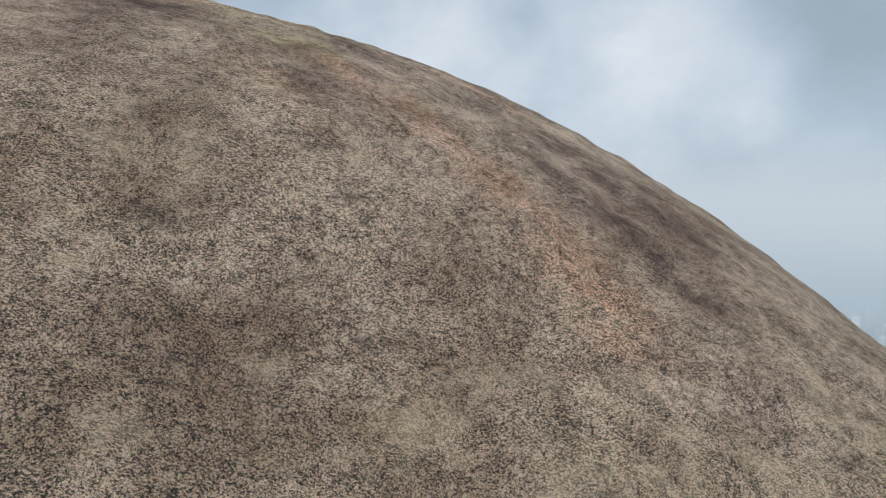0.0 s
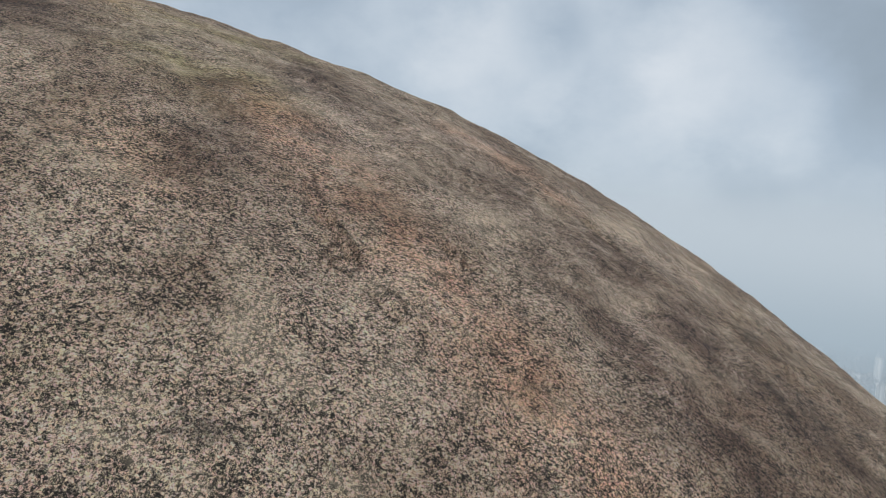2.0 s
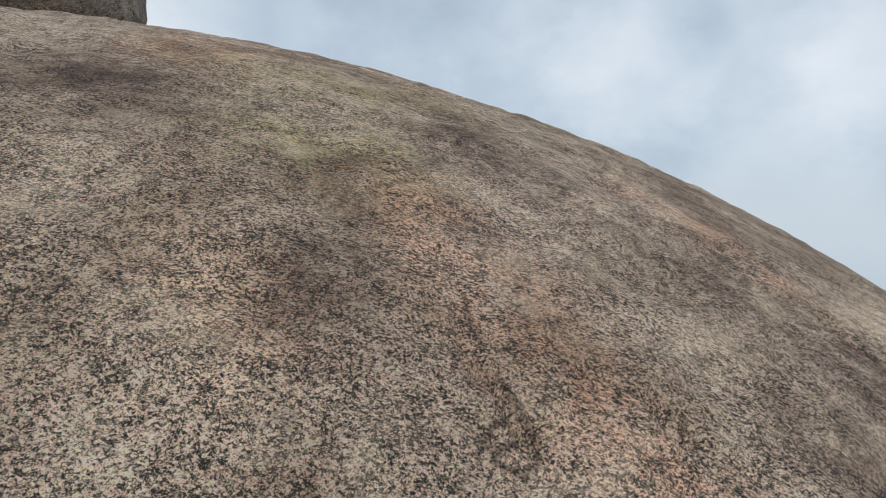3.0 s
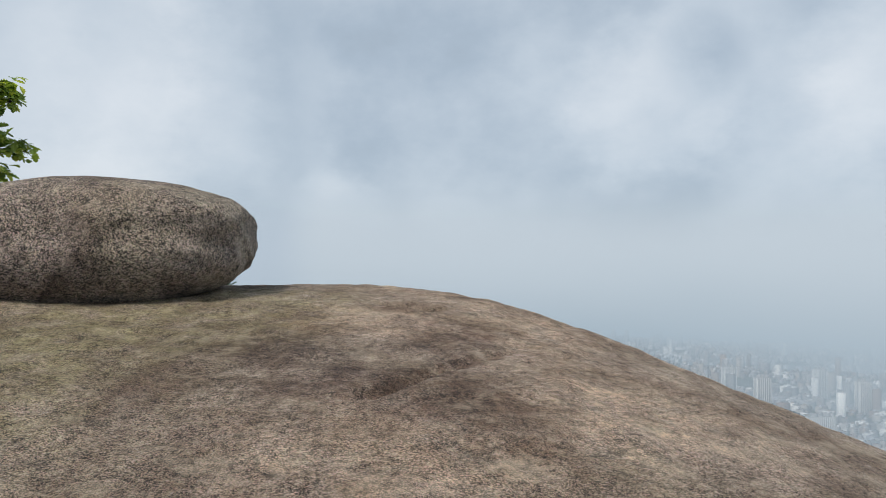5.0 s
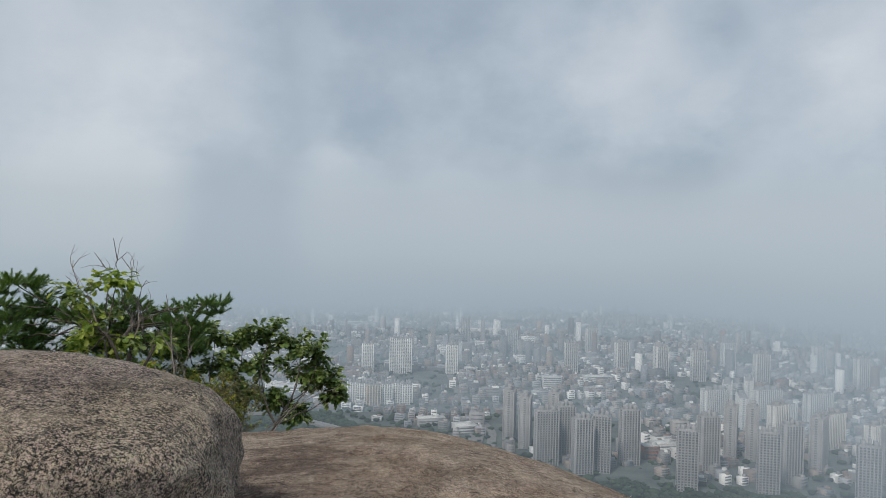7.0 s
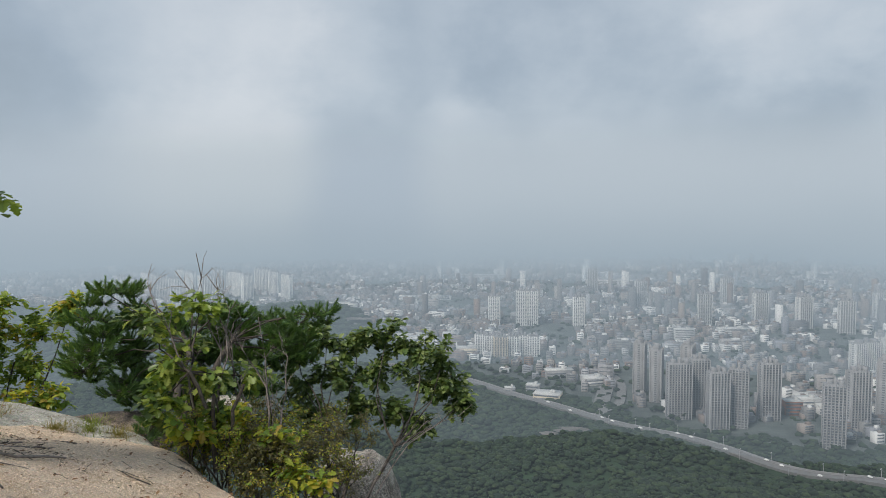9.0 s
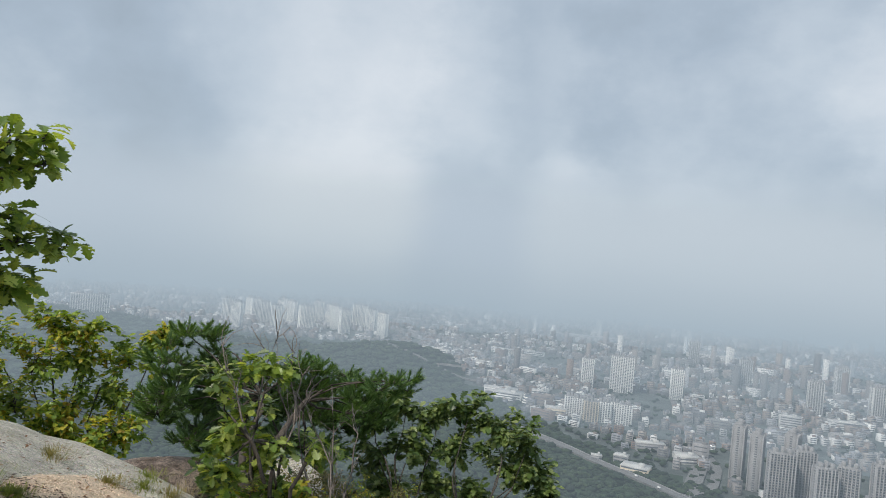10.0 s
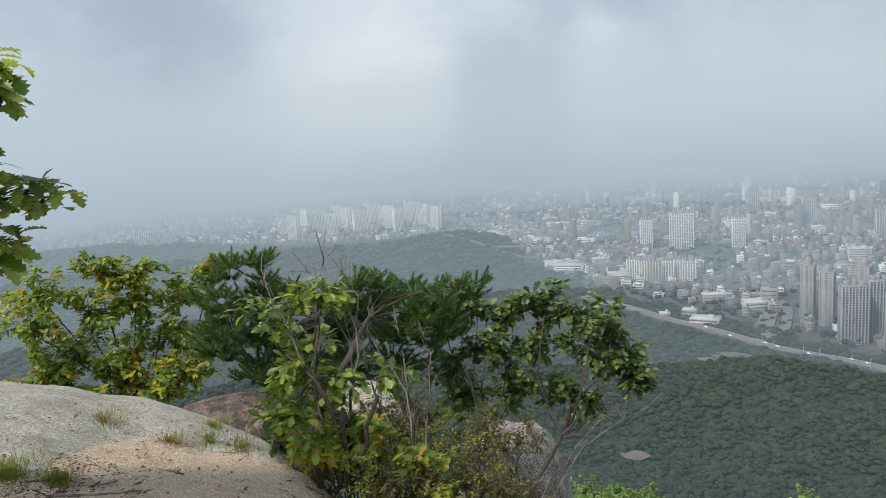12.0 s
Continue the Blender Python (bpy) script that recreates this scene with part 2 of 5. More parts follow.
DEBRIS = simple("bark_crumbs", (0.10, 0.065, 0.045), 0.9, 5, 0.5, random_piece=0.7)
FOREST = leafy("forest_canopy", [(0.010, 0.023, 0.012), (0.016, 0.034, 0.015), (0.024, 0.046, 0.018), (0.036, 0.058, 0.022)], 0.95, 0.0)
FLOOR = simple("forest_floor", (0.020, 0.042, 0.018), 0.95, 0.02, 0.4)
CITY = simple("city_ground", (0.075, 0.09, 0.085), 0.9, 0.03, 0.45)
ASPHALT = simple("asphalt", (0.16, 0.16, 0.16), 0.85, 0.2, 0.15)
BARE = simple("bare_rock_far", (0.13, 0.12, 0.11), 0.9, 0.1, 0.3)
PALE = simple("pale_concrete", (0.50, 0.50, 0.49), 0.8, 0.05, 0.12)
CONCRETE = simple("concrete", (0.28, 0.28, 0.285), 0.8, 0.05, 0.15)
CREAM = simple("cream_paint", (0.60, 0.52, 0.40), 0.8, 0.05, 0.1)
GLASSY = simple("dark_windows", (0.13, 0.145, 0.165), 0.25, 0.5, 0.3)
WHITE = simple("white_paint", (0.78, 0.78, 0.76), 0.7, 0.1, 0.08)
BRICKY = simple("red_brick_far", (0.30, 0.14, 0.09), 0.85, 0.1, 0.2)


# ---- terrain shape ----
DOME = {(0, 0): -1.465, (0, 1): 0.6349, (0, 2): -0.2251, (0, 3): 0.3805, (0, 4): -0.5286, (0, 5): -0.1185, (0, 6): 0.1371, (1, 0): -0.278, (1, 1): -0.1599, (1, 2): -0.2577, (1, 3): 0.1631, (1, 4): -0.0751, (1, 5): -0.243, (2, 0): -0.7128, (2, 1): -0.2283, (2, 2): -0.8247, (2, 3): -0.4625, (2, 4): -0.2162, (3, 0): -0.7095, (3, 1): -0.1129, (3, 2): 0.2801, (3, 3): -0.6905, (4, 0): 0.6537, (4, 1): 0.4247, (4, 2): 0.5284, (5, 0): 0.2067, (5, 1): 0.3828, (6, 0): -0.5191}
U0, V0, S0 = 1.0, 3.0, 3.6


def softplus(v, k=3.0):
    return np.logaddexp(0, k * np.asarray(v, float)) / k


def smooth_max(a, b, k=6.0):
    return np.logaddexp(k * a, k * b) / k


HUMP_AT = [30, 34.2, 35.4, 39.8, 43.8, 46.4, 48.3, 50.7, 52.2, 55.1, 57.7, 70]
HUMP_CREST = [7.2, 7.6, 7.9, 9.0, 9.6, 9.8, 9.9, 9.9, 10.0, 10.4, 11.0, 12]
HUMP_FALL = [26, 22.6, 21.3, 18.9, 16.9, 16.2, 15.3, 14.6, 14.1, 12.9, 12.0, 9]
HUMP_FOOT = [6.6, 6.9, 7.1, 7.3, 7.6, 7.25, 6.8, 6.2, 6.3, 6.6, 7.1, 9]


def around_lookout(x, y):
    dx, dy = np.asarray(x, float) + 0.33, np.asarray(y, float) - 6.62
    return np.degrees(np.arctan2(-dx, dy)), np.hypot(dx, dy)


def sand_plane(x, y):
    return -1.44 - 0.13 * (x + 5.28) - 0.31 * (y - 10.38) - 0.25 * np.maximum(x + 4.1, 0)


def past_edge(x, y):
    """How far a point lies beyond the broken edge of the sand."""
    wave = 0.10 * np.sin(2.1 * x + 1.3 * y) + 0.05 * np.sin(5.3 * x - 3.1 * y + 1)
    return np.maximum(0.555 * (x + 4.1) + 0.83 * (y - 12.55), (x + 1.7) * 0.95 + (y - 9.8) * 0.3) + wave


def dirt_level(x, y):
    """The sandy shelf beside the summit, sloping down ahead; it ends in a drop."""
    z = sand_plane(x, y)
    past = np.maximum(past_edge(x, y), y - 13.6)
    left, r = around_lookout(x, y)
    past = np.maximum(past, np.where(left > 25, r - np.interp(left, HUMP_AT, HUMP_CREST) - 0.1, -9))
    return z - 1.3 * softplus(past, 12) - 1.2 * softplus(6.9 - y + 0.25 * (x + 3), 6) + 0.02


def summit_level(x, y):
    cx, cy = np.clip(x, -3.0, 4.0), np.clip(y, -0.9, 7.6)
    u, v = (cx - U0) / S0, (cy - V0) / S0
    z = sum(c * u**i * v**j for (i, j), c in DOME.items())
    z = z - 0.9 * np.maximum(x - 4.0, 0) - 0.35 * np.maximum(-3.0 - x, 0) - 0.8 * np.maximum(-0.9 - y, 0)
    far = np.maximum(y - 7.6, 0)
    z = z - 0.3 * np.exp(-(((x - 1.9) / 0.8) ** 2)) / (1 + np.exp((y + 0.05) / 0.12))
    return z - 0.28 * far - 0.22 * far**2


def local_level(x, y):
    z = smooth_max(summit_level(x, y), dirt_level(x, y) - 0.06, 8.0)
    return z


def hump_level(x, y):
    """Low hump of bare rock between the sand and the drop: crest and foot lines round the lookout."""
    left, r = around_lookout(x, y)
    crest, foot = np.interp(left, HUMP_AT, HUMP_CREST), np.interp(left, HUMP_AT, HUMP_FOOT)
    slope = np.tan(np.radians(np.interp(left, HUMP_AT, HUMP_FALL)))
    fx, fy = -0.33 - foot * np.sin(np.radians(left)), 6.62 + foot * np.cos(np.radians(left))
    lie = sand_plane(fx, fy)
    k = np.clip((0.79 - slope * foot - lie) / (crest - foot) ** 2, 0.03, 0.5)
    d = r - crest
    z = 0.79 - slope * r - np.where(d < 0, k * d ** 2, 0.55 * d ** 2) - 1.0 * softplus(33.0 - left, 1.5)
    return z + 0.010 * rough(x, y, 4, 13) * np.clip(-d, 0, 1) + 0.004 * rough(x, y, 22, 14)


BASE = -270.0


def valley_level(x, y):
    r = np.hypot(x, y)
    left = np.degrees(np.arctan2(-x, y))
    z = np.interp(r, [0, 14, 40, 150, 330, 540, 900, 1e5], [-8, -12, -38, -150, -225, -262, BASE, BASE])
    def hill(l, rr, w, d, h):
        return h * np.exp(-(((left - l) / w) ** 2 + ((r - rr) / d) ** 2))
    z = z + hill(20, 1560, 5, 170, 40) + hill(33, 1550, 9, 220, 30) + hill(48, 1850, 9, 300, 45) + hill(-9, 640, 7, 90, 8)
    z = z + (9 * np.sin(x * 0.021 + y * 0.008 + 1) + 6 * np.sin(y * 0.027 - x * 0.017)) * np.clip((1000 - r) / 300, 0, 1) * np.clip((r - 350) / 150, 0, 1)
    return z


def link(name, verts, faces, mat, parent=None, smooth=True, label="", category="", kind="", group=""):
    me = bpy.data.meshes.new(name)
    me.from_pydata([tuple(map(float, v)) for v in verts], [], [tuple(map(int, f)) for f in faces])
    me.materials.append(mat)
    if smooth:
        me.shade_smooth()
    ob = new(name, me)
    if parent:
        ob.parent = parent
    return tagged(ob, label, category, group, kind)


def grid_mesh(name, xs, ys, height, mat, **tags):
    X, Y = np.meshgrid(xs, ys)
    Z = height(X, Y)
    verts = np.stack([X.ravel(), Y.ravel(), Z.ravel()], 1)
    n, m = len(xs), len(ys)
    i = (np.arange(m - 1)[:, None] * n + np.arange(n - 1)[None]).ravel()
    faces = np.stack([i, i + 1, i + n + 1, i + n], 1)
    return link(name, verts, faces, mat, **tags)


def rough(x, y, scale, seed):
    """Cheap rolling relief from sines."""
    rng = np.random.default_rng(seed)
    z = 0
    for k in range(14):
        a, f = rng.uniform(0, 2 * math.pi), scale * rng.uniform(0.5, 2.2)
        z = z + np.sin((x * math.cos(a) + y * math.sin(a)) * f + rng.uniform(0, 6)) / f
    return z * scale / 5


CRACKS = [((2.09, 0.458), (2.115, 0.418), 0.007, 0.022), ((2.115, 0.418), (2.14, 0.385), 0.007, 0.025), ((2.066, 0.50), (2.05, 0.56), 0.007, 0.010), ((2.162, 0.305), (2.216, 0.259), 0.009, 0.02), ((2.844, 0.98), (2.874, 0.921), 0.025, 0.05), ((2.334, 0.488), (2.358, 0.46), 0.018, 0.03),
          ((0.60, 4.965), (0.85, 4.948), 0.055, 0.10), ((0.655, 3.37), (0.921, 3.75), 0.03, 0.05), ((0.921, 3.75), (1.2, 4.15), 0.03, 0.03), ((-0.445, 4.02), (-0.41, 4.014), 0.025, 0.04)]


def near_level(x, y):
    z = local_level(x, y) + 0.008 * rough(x, y, 5, 3) + 0.008 * rough(x, y, 17, 4) + 0.004 * rough(x, y, 50, 5)
    for (ax, ay), (bx, by), width, depth in CRACKS:
        ux, uy = bx - ax, by - ay
        s = np.clip(((x - ax) * ux + (y - ay) * uy) / (ux * ux + uy * uy), 0, 1)
        d = np.hypot(x - ax - s * ux, y - ay - s * uy) + 0.012 * np.sin(x * 40) * np.sin(y * 37)
        z = z - depth * np.exp(-(d / width) ** 2)
    return z


def spread(*runs):
    out = []
    for a, b, step in runs:
        out.append(np.arange(a, b, step))
    out.append([runs[-1][1]])
    return np.unique(np.concatenate(out).round(4))


summit = grid_mesh("summit_rock", spread((-12, -7, 0.3), (-7, -3, 0.07), (-3, 1.2, 0.03), (1.2, 1.95, 0.014), (1.95, 2.3, 0.007), (2.3, 3.4, 0.014), (3.4, 5, 0.05), (5, 9, 0.4)),
          spread((-5, -1, 0.3), (-1, 0, 0.03), (0, 0.25, 0.014), (0.25, 0.6, 0.007), (0.6, 1.8, 0.014), (1.8, 8, 0.035), (8, 14, 0.08), (14, 18, 0.4)), near_level, ROCK,
          label="weathered brown and grey granite summit dome with stains and cracks", category="rock ground", kind="structure")


def line_mask(x, y, line, width):
    best = np.full(np.shape(x), 1e9)
    for (ax, ay), (bx, by) in zip(line, line[1:]):
        ux, uy = bx - ax, by - ay
        s = np.clip(((x - ax) * ux + (y - ay) * uy) / (ux * ux + uy * uy + 1e-9), 0, 1)
        best = np.minimum(best, np.hypot(x - ax - s * ux, y - ay - s * uy))
    return np.exp(-(best / (1.5 * width)) ** 2)


# stained streaks and patches; the dark lines also paint in the cracks' shade
STAINS_AND_SHADE = {"dark_lines": [([(2.110, 0.458), (2.135, 0.418), (2.160, 0.385)], 0.004), ([(2.068, 0.597), (2.077, 0.531), (2.094, 0.5)], 0.004), ([(2.084, 0.349), (2.101, 0.383), (2.114, 0.393), (2.129, 0.383)], 0.004), ([(2.102, 0.433), (2.103, 0.427)], 0.004), ([(2.100, 0.343), (2.103, 0.355), (2.131, 0.372), (2.155, 0.372), (2.156, 0.355), (2.133, 0.338), (2.100, 0.343)], 0.004), ([(2.350, 0.497), (2.366, 0.483), (2.382, 0.461)], 0.004), ([(2.864, 0.98), (2.894, 0.921)], 0.014), ([(2.182, 0.325), (2.220, 0.30), (2.236, 0.27)], 0.004)],
          "rust": [([(1.95, 0.85), (2.2, 0.50), (2.38, 0.28), (2.53, 0.06), (2.70, -0.16)], 0.085), ([(2.55, 1.35), (2.75, 1.1)], 0.07), ([(1.35, 1.43), (1.34, 1.75)], 0.12)],
          "gloom": [([(2.162, 0.305), (2.216, 0.259)], 0.012), ([(2.844, 0.98), (2.874, 0.921)], 0.02), ([(0.655, 3.37), (0.921, 3.75), (1.2, 4.15)], 0.03), ([(2.50, 0.95), (2.81, 0.86), (2.99, 0.59), (3.17, 0.36)], 0.10), ([(2.62, 0.55), (2.86, 0.2), (3.0, -0.05)], 0.07), ([(1.85, 0.92), (1.88, 0.62), (1.83, 0.48)], 0.05), ([(0.23, 3.84), (0.39, 3.43)], 0.22), ([(0.93, 3.52), (1.0, 3.3)], 0.2),
                    ([(1.11, 4.5), (0.95, 4.1)], 0.12), ([(1.25, 1.2), (1.3, 1.0)], 0.14), ([(2.03, 1.45), (2.14, 1.2)], 0.10), ([(-0.25, 5.4), (-0.35, 6.6)], 0.22), ([(0.6, 4.97), (0.85, 4.95)], 0.06)],
          "green": [([(1.75, 1.0), (1.85, 0.95)], 0.13), ([(-0.9, 2.9), (-0.6, 4.3)], 0.5), ([(0.0, 5.1), (-0.3, 4.4)], 0.3), ([(1.5, 1.5), (1.9, 1.6)], 0.15)],
          "bleach": [([(1.67, 0.55), (1.8, 0.44), (1.78, 0.38)], 0.06), ([(0.42, 4.5), (0.85, 4.43), (1.3, 4.5)], 0.25), ([(0.8, 3.0), (1.6, 3.6)], 0.35), ([(0.9, 5.6), (1.5, 5.0)], 0.3)]}
co = np.empty(len(summit.data.vertices) * 3, np.float32)
summit.data.vertices.foreach_get("co", co)
co = co.reshape(-1, 3)
for key, lines in STAINS_AND_SHADE.items():
    layer = summit.data.attributes.new(key, "FLOAT", "POINT")
    layer.data.foreach_set("value", sum(line_mask(co[:, 0], co[:, 1], line, width) for line, width in lines).clip(0, 1).astype(np.float32))


def polar_ground():
    rs = np.concatenate([[0.0, 4, 8], np.geomspace(14, 540, 26), np.linspace(575, 2400, 70), np.linspace(2500, 4900, 14)])
    az = np.linspace(0, 2 * math.pi, 241)[:-1]
    R, A = np.meshgrid(rs, az)
    X, Y = -R * np.sin(A), R * np.cos(A)
    Z = valley_level(X, Y)
    n = len(rs)
    i = (np.arange(240)[:, None] * n + np.arange(n - 1)[None]).ravel()
    j = ((i // n + 1) % 240) * n + i % n
    faces = np.stack([i, i + 1, j + 1, j], 1)
    return np.stack([X.ravel(), Y.ravel(), Z.ravel()], 1), faces


ROADLINE = [(-210, 1105), (-135, 1045), (-35, 945), (57, 875), (162, 812), (262, 730), (374, 612), (500, 455)]


def forest_edge(left):
    """How far the woods reach, by degrees left of +y."""
    return np.interp(left, [-180, -60, -48, -36, -26, -18, -10, -2.6, 7, 10.7, 14.8, 17, 20, 25, 33, 38, 45, 55, 180],
                     [900, 1000, 1050, 930, 890, 870, 880, 955, 1115, 1210, 1415, 1700, 1750, 1780, 1830, 1950, 2150, 2400, 1500])


def polar(x, y):
    return math.hypot(x, y), math.degrees(math.atan2(-x, y))


pv, pf = polar_ground()
ground = link("ground", pv, pf, FLOOR, label="wooded mountain foot and valley floor", category="ground", kind="structure")
ground.data.materials.append(CITY)
cen = pv[pf].mean(1)
beyond = np.hypot(cen[:, 0], cen[:, 1]) > forest_edge(np.degrees(np.arctan2(-cen[:, 0], cen[:, 1])))
ground.data.polygons.foreach_set("material_index", beyond.astype(np.int32))

sand = grid_mesh("sand_patch", np.arange(-10.0, 0.5, 0.06), np.arange(7.0, 14.0, 0.06),
                 lambda x, y: dirt_level(x, y) + 0.02 * rough(x, y, 3, 9) + 0.008 * rough(x, y, 14, 8), DIRT,
                 label="coarse pinkish granite sand with twigs on the summit shelf", category="sand", kind="structure")


grid_mesh("rock_hump", np.arange(-12.5, -2.6, 0.04), np.arange(9.0, 15.5, 0.04), hump_level, SLAB,
          label="low pale grey granite hump beside the sand", category="rock ground", kind="structure")

# ---- rocks ----
def rock(name, place, size, seed, mat, turn=0.0, lump=0.12, label="", power=2.3, shape=None, cuts=5, category="boulder"):
    bm = bmesh.new()
    bmesh.ops.create_icosphere(bm, subdivisions=cuts, radius=1)
    for v in bm.verts:
        d = v.co.copy()
        k = (abs(d.x) ** power + abs(d.y) ** power + abs(d.z) ** power) ** (-1 / power)
        p = d * k
        if shape:
            p = shape(p)
        n = noise.noise(d * 1.6 + Vector((seed, 0, 0))) * lump + noise.noise(d * 5 + Vector((0, seed, 0))) * lump * 0.25
        n += noise.noise(Vector((p.x * size[0], p.y * size[1], p.z * size[2])) * 7 + Vector((0, 0, seed))) * lump * 0.22 + noise.noise(Vector((p.x * size[0], p.y * size[1], p.z * size[2])) * 18) * lump * 0.08
        p = p * (1 + n)
        v.co = Vector((p.x * size[0], p.y * size[1], p.z * size[2]))
    me = bpy.data.meshes.new(name)
    bm.to_mesh(me)
    bm.free()
    me.materials.append(mat)
    me.shade_smooth()
    ob = new(name, me)
    ob.matrix_world = pose(*place, 0, 0, turn)
    return tagged(ob, label, category)


def peanut(p):
    """A long stone with a saddle behind its blunt end."""
    s = 1.0
    if p.z > 0:
        rise = 1 / (1 + math.exp(-(p.x - 0.38) / 0.08))
        s = 0.57 + 0.41 * rise
    tuck = 1 - 0.26 * max(0, -p.z - 0.1) ** 1.3
    return Vector((p.x * tuck, p.y * tuck, p.z * s))


rock("boulder", (-2.18, 4.97, -0.835), (2.0, 0.72, 0.43), 3, BOULDER, 6, 0.055, "long rounded grey granite boulder lying on the summit dome", 3.2, peanut, 7)
rock("boulder", (-7.0, 15.4, -3.2), (1.2, 0.7, 0.36), 9, BOULDER, 37, 0.08, "long low pinkish-grey stone between the hump and the pine")
# added stone, its dark colour stands for the shadow under the one above
rock("boulder", (-6.9, 15.1, -3.95), (1.1, 0.7, 0.5), 8, SHADE_ROCK, 37, 0.12, "dark stone added below the pinkish-grey one, coloured as its shadow")
rock("boulder", (-3.1, 15.9, -6.6), (1.5, 1.3, 1.7), 17, BOULDER, 0, 0.12, "dark rock ledge below the leaning oak")
rock("boulder", (-4.18, 19.3, -6.65), (1.1, 1.17, 2.05), 12, STREAKED, 10, 0.08, "tall pale rounded boulder standing below the oak", 2.2)
rock("boulder", (-4.83, 14.98, -2.75), (0.5, 0.4, 0.40), 15, SLAB, 0, 0.1, "pale boulder seen between the trunks")

# ---- trees and plants ----
def tube(bm, points, r0, r1, sides=6):
    """A tapered limb along points."""
    rings = []
    n = len(points)
    for k, p in enumerate(points):
        p = Vector(p)
        d = (Vector(points[min(k + 1, n - 1)]) - Vector(points[max(k - 1, 0)])).normalized()
        a = d.orthogonal().normalized()
        b = d.cross(a)
        r = r0 + (r1 - r0) * k / (n - 1)
        rings.append([bm.verts.new(p + (a * math.cos(w) + b * math.sin(w)) * r) for w in [2 * math.pi * s / sides for s in range(sides)]])
    for q, s in zip(rings, rings[1:]):
        best = min(range(sides), key=lambda o: (q[0].co - s[o].co).length)
        s[:] = s[best:] + s[:best]
        for k in range(sides):
            bm.faces.new((q[k], q[(k + 1) % sides], s[(k + 1) % sides], s[k]))
    return rings


def bend(a, b, rng, sag=0.12, steps=6):
    """Crooked way from a to b."""
    a, b = Vector(a), Vector(b)
    span = (b - a).length
    off = Vector((rng.uniform(-1, 1), rng.uniform(-1, 1), rng.uniform(-0.3, 1))) * span * sag
    out = []
    for k in range(steps + 1):
        s = k / steps
        j = Vector((rng.uniform(-1, 1), rng.uniform(-1, 1), rng.uniform(-1, 1))) * span * 0.025 * (0 < k < steps)
        out.append(a.lerp(b, s) + off * math.sin(math.pi * s) + j)
    return out


OAK_OUTLINE = [(0.0, 0.03), (0.12, 0.10), (0.21, 0.07), (0.32, 0.21), (0.40, 0.12), (0.52, 0.31), (0.60, 0.18), (0.72, 0.34), (0.80, 0.15), (0.89, 0.20), (1.0, 0.0)]
ROUND_OUTLINE = [(0.0, 0.02), (0.25, 0.20), (0.55, 0.28), (0.82, 0.17), (1.0, 0.0)]


class Leaves:
    """Gathers many leaf blades into one mesh."""

    def __init__(self):
        self.verts, self.faces = [], []

    def add(self, place, along, up, length, outline, curl=0.15, fold=0.25):
        along = Vector(along).normalized()
        side = along.cross(Vector(up))
        if side.length < 1e-3:
            side = along.orthogonal()
        side.normalize()
        top = side.cross(along)
        base = len(self.verts)
        for s, w in outline:
            mid = Vector(place) + along * (s * length) - top * (curl * s * s * length)
            self.verts.append(mid)
            self.verts.append(mid + side * w * length + top * w * fold * length)
            self.verts.append(mid - side * w * length + top * w * fold * length)
        for k in range(len(outline) - 1):
            a, b = base + 3 * k, base + 3 * k + 3
            self.faces += [(a, b, b + 1, a + 1), (a, a + 2, b + 2, b)]

    def needle(self, place, along, length, width=0.0016):
        along = Vector(along).normalized()
        side = along.orthogonal().normalized() * width
        base, p = len(self.verts), Vector(place)
        self.verts += [p - side, p + side, p + along * length]
        self.faces.append((base, base + 1, base + 2))

    def blade(self, place, along, length, width, droop):
        along = Vector(along).normalized()
        side = along.cross(Vector((0, 0, 1)))
        side = (side if side.length > 1e-3 else Vector((1, 0, 0))).normalized() * width
        base, p = len(self.verts), Vector(place)
        mid, tip = p + along * length * 0.6, p + along * length - Vector((0, 0, droop * length))
        self.verts += [p - side, p + side, mid + side * 0.7, mid - side * 0.7, tip]
        self.faces += [(base, base + 1, base + 2, base + 3), (base + 3, base + 2, base + 4)]

    def object(self, name, mat, parent, label=""):
        return link(name, self.verts, self.faces, mat, parent, smooth=False, kind="stuff", label=label)


def wild(rng, up=0.3):
    v = Vector((rng.gauss(0, 1), rng.gauss(0, 1), rng.gauss(0, 1) + up))
    return v.normalized()


def finish_bm(name, bm, mat, parent, label=""):
    me = bpy.data.meshes.new(name)
    bm.to_mesh(me)
    bm.free()
    me.materials.append(mat)
    me.shade_smooth()
    ob = new(name, me)
    ob.parent = parent
    return tagged(ob, label)


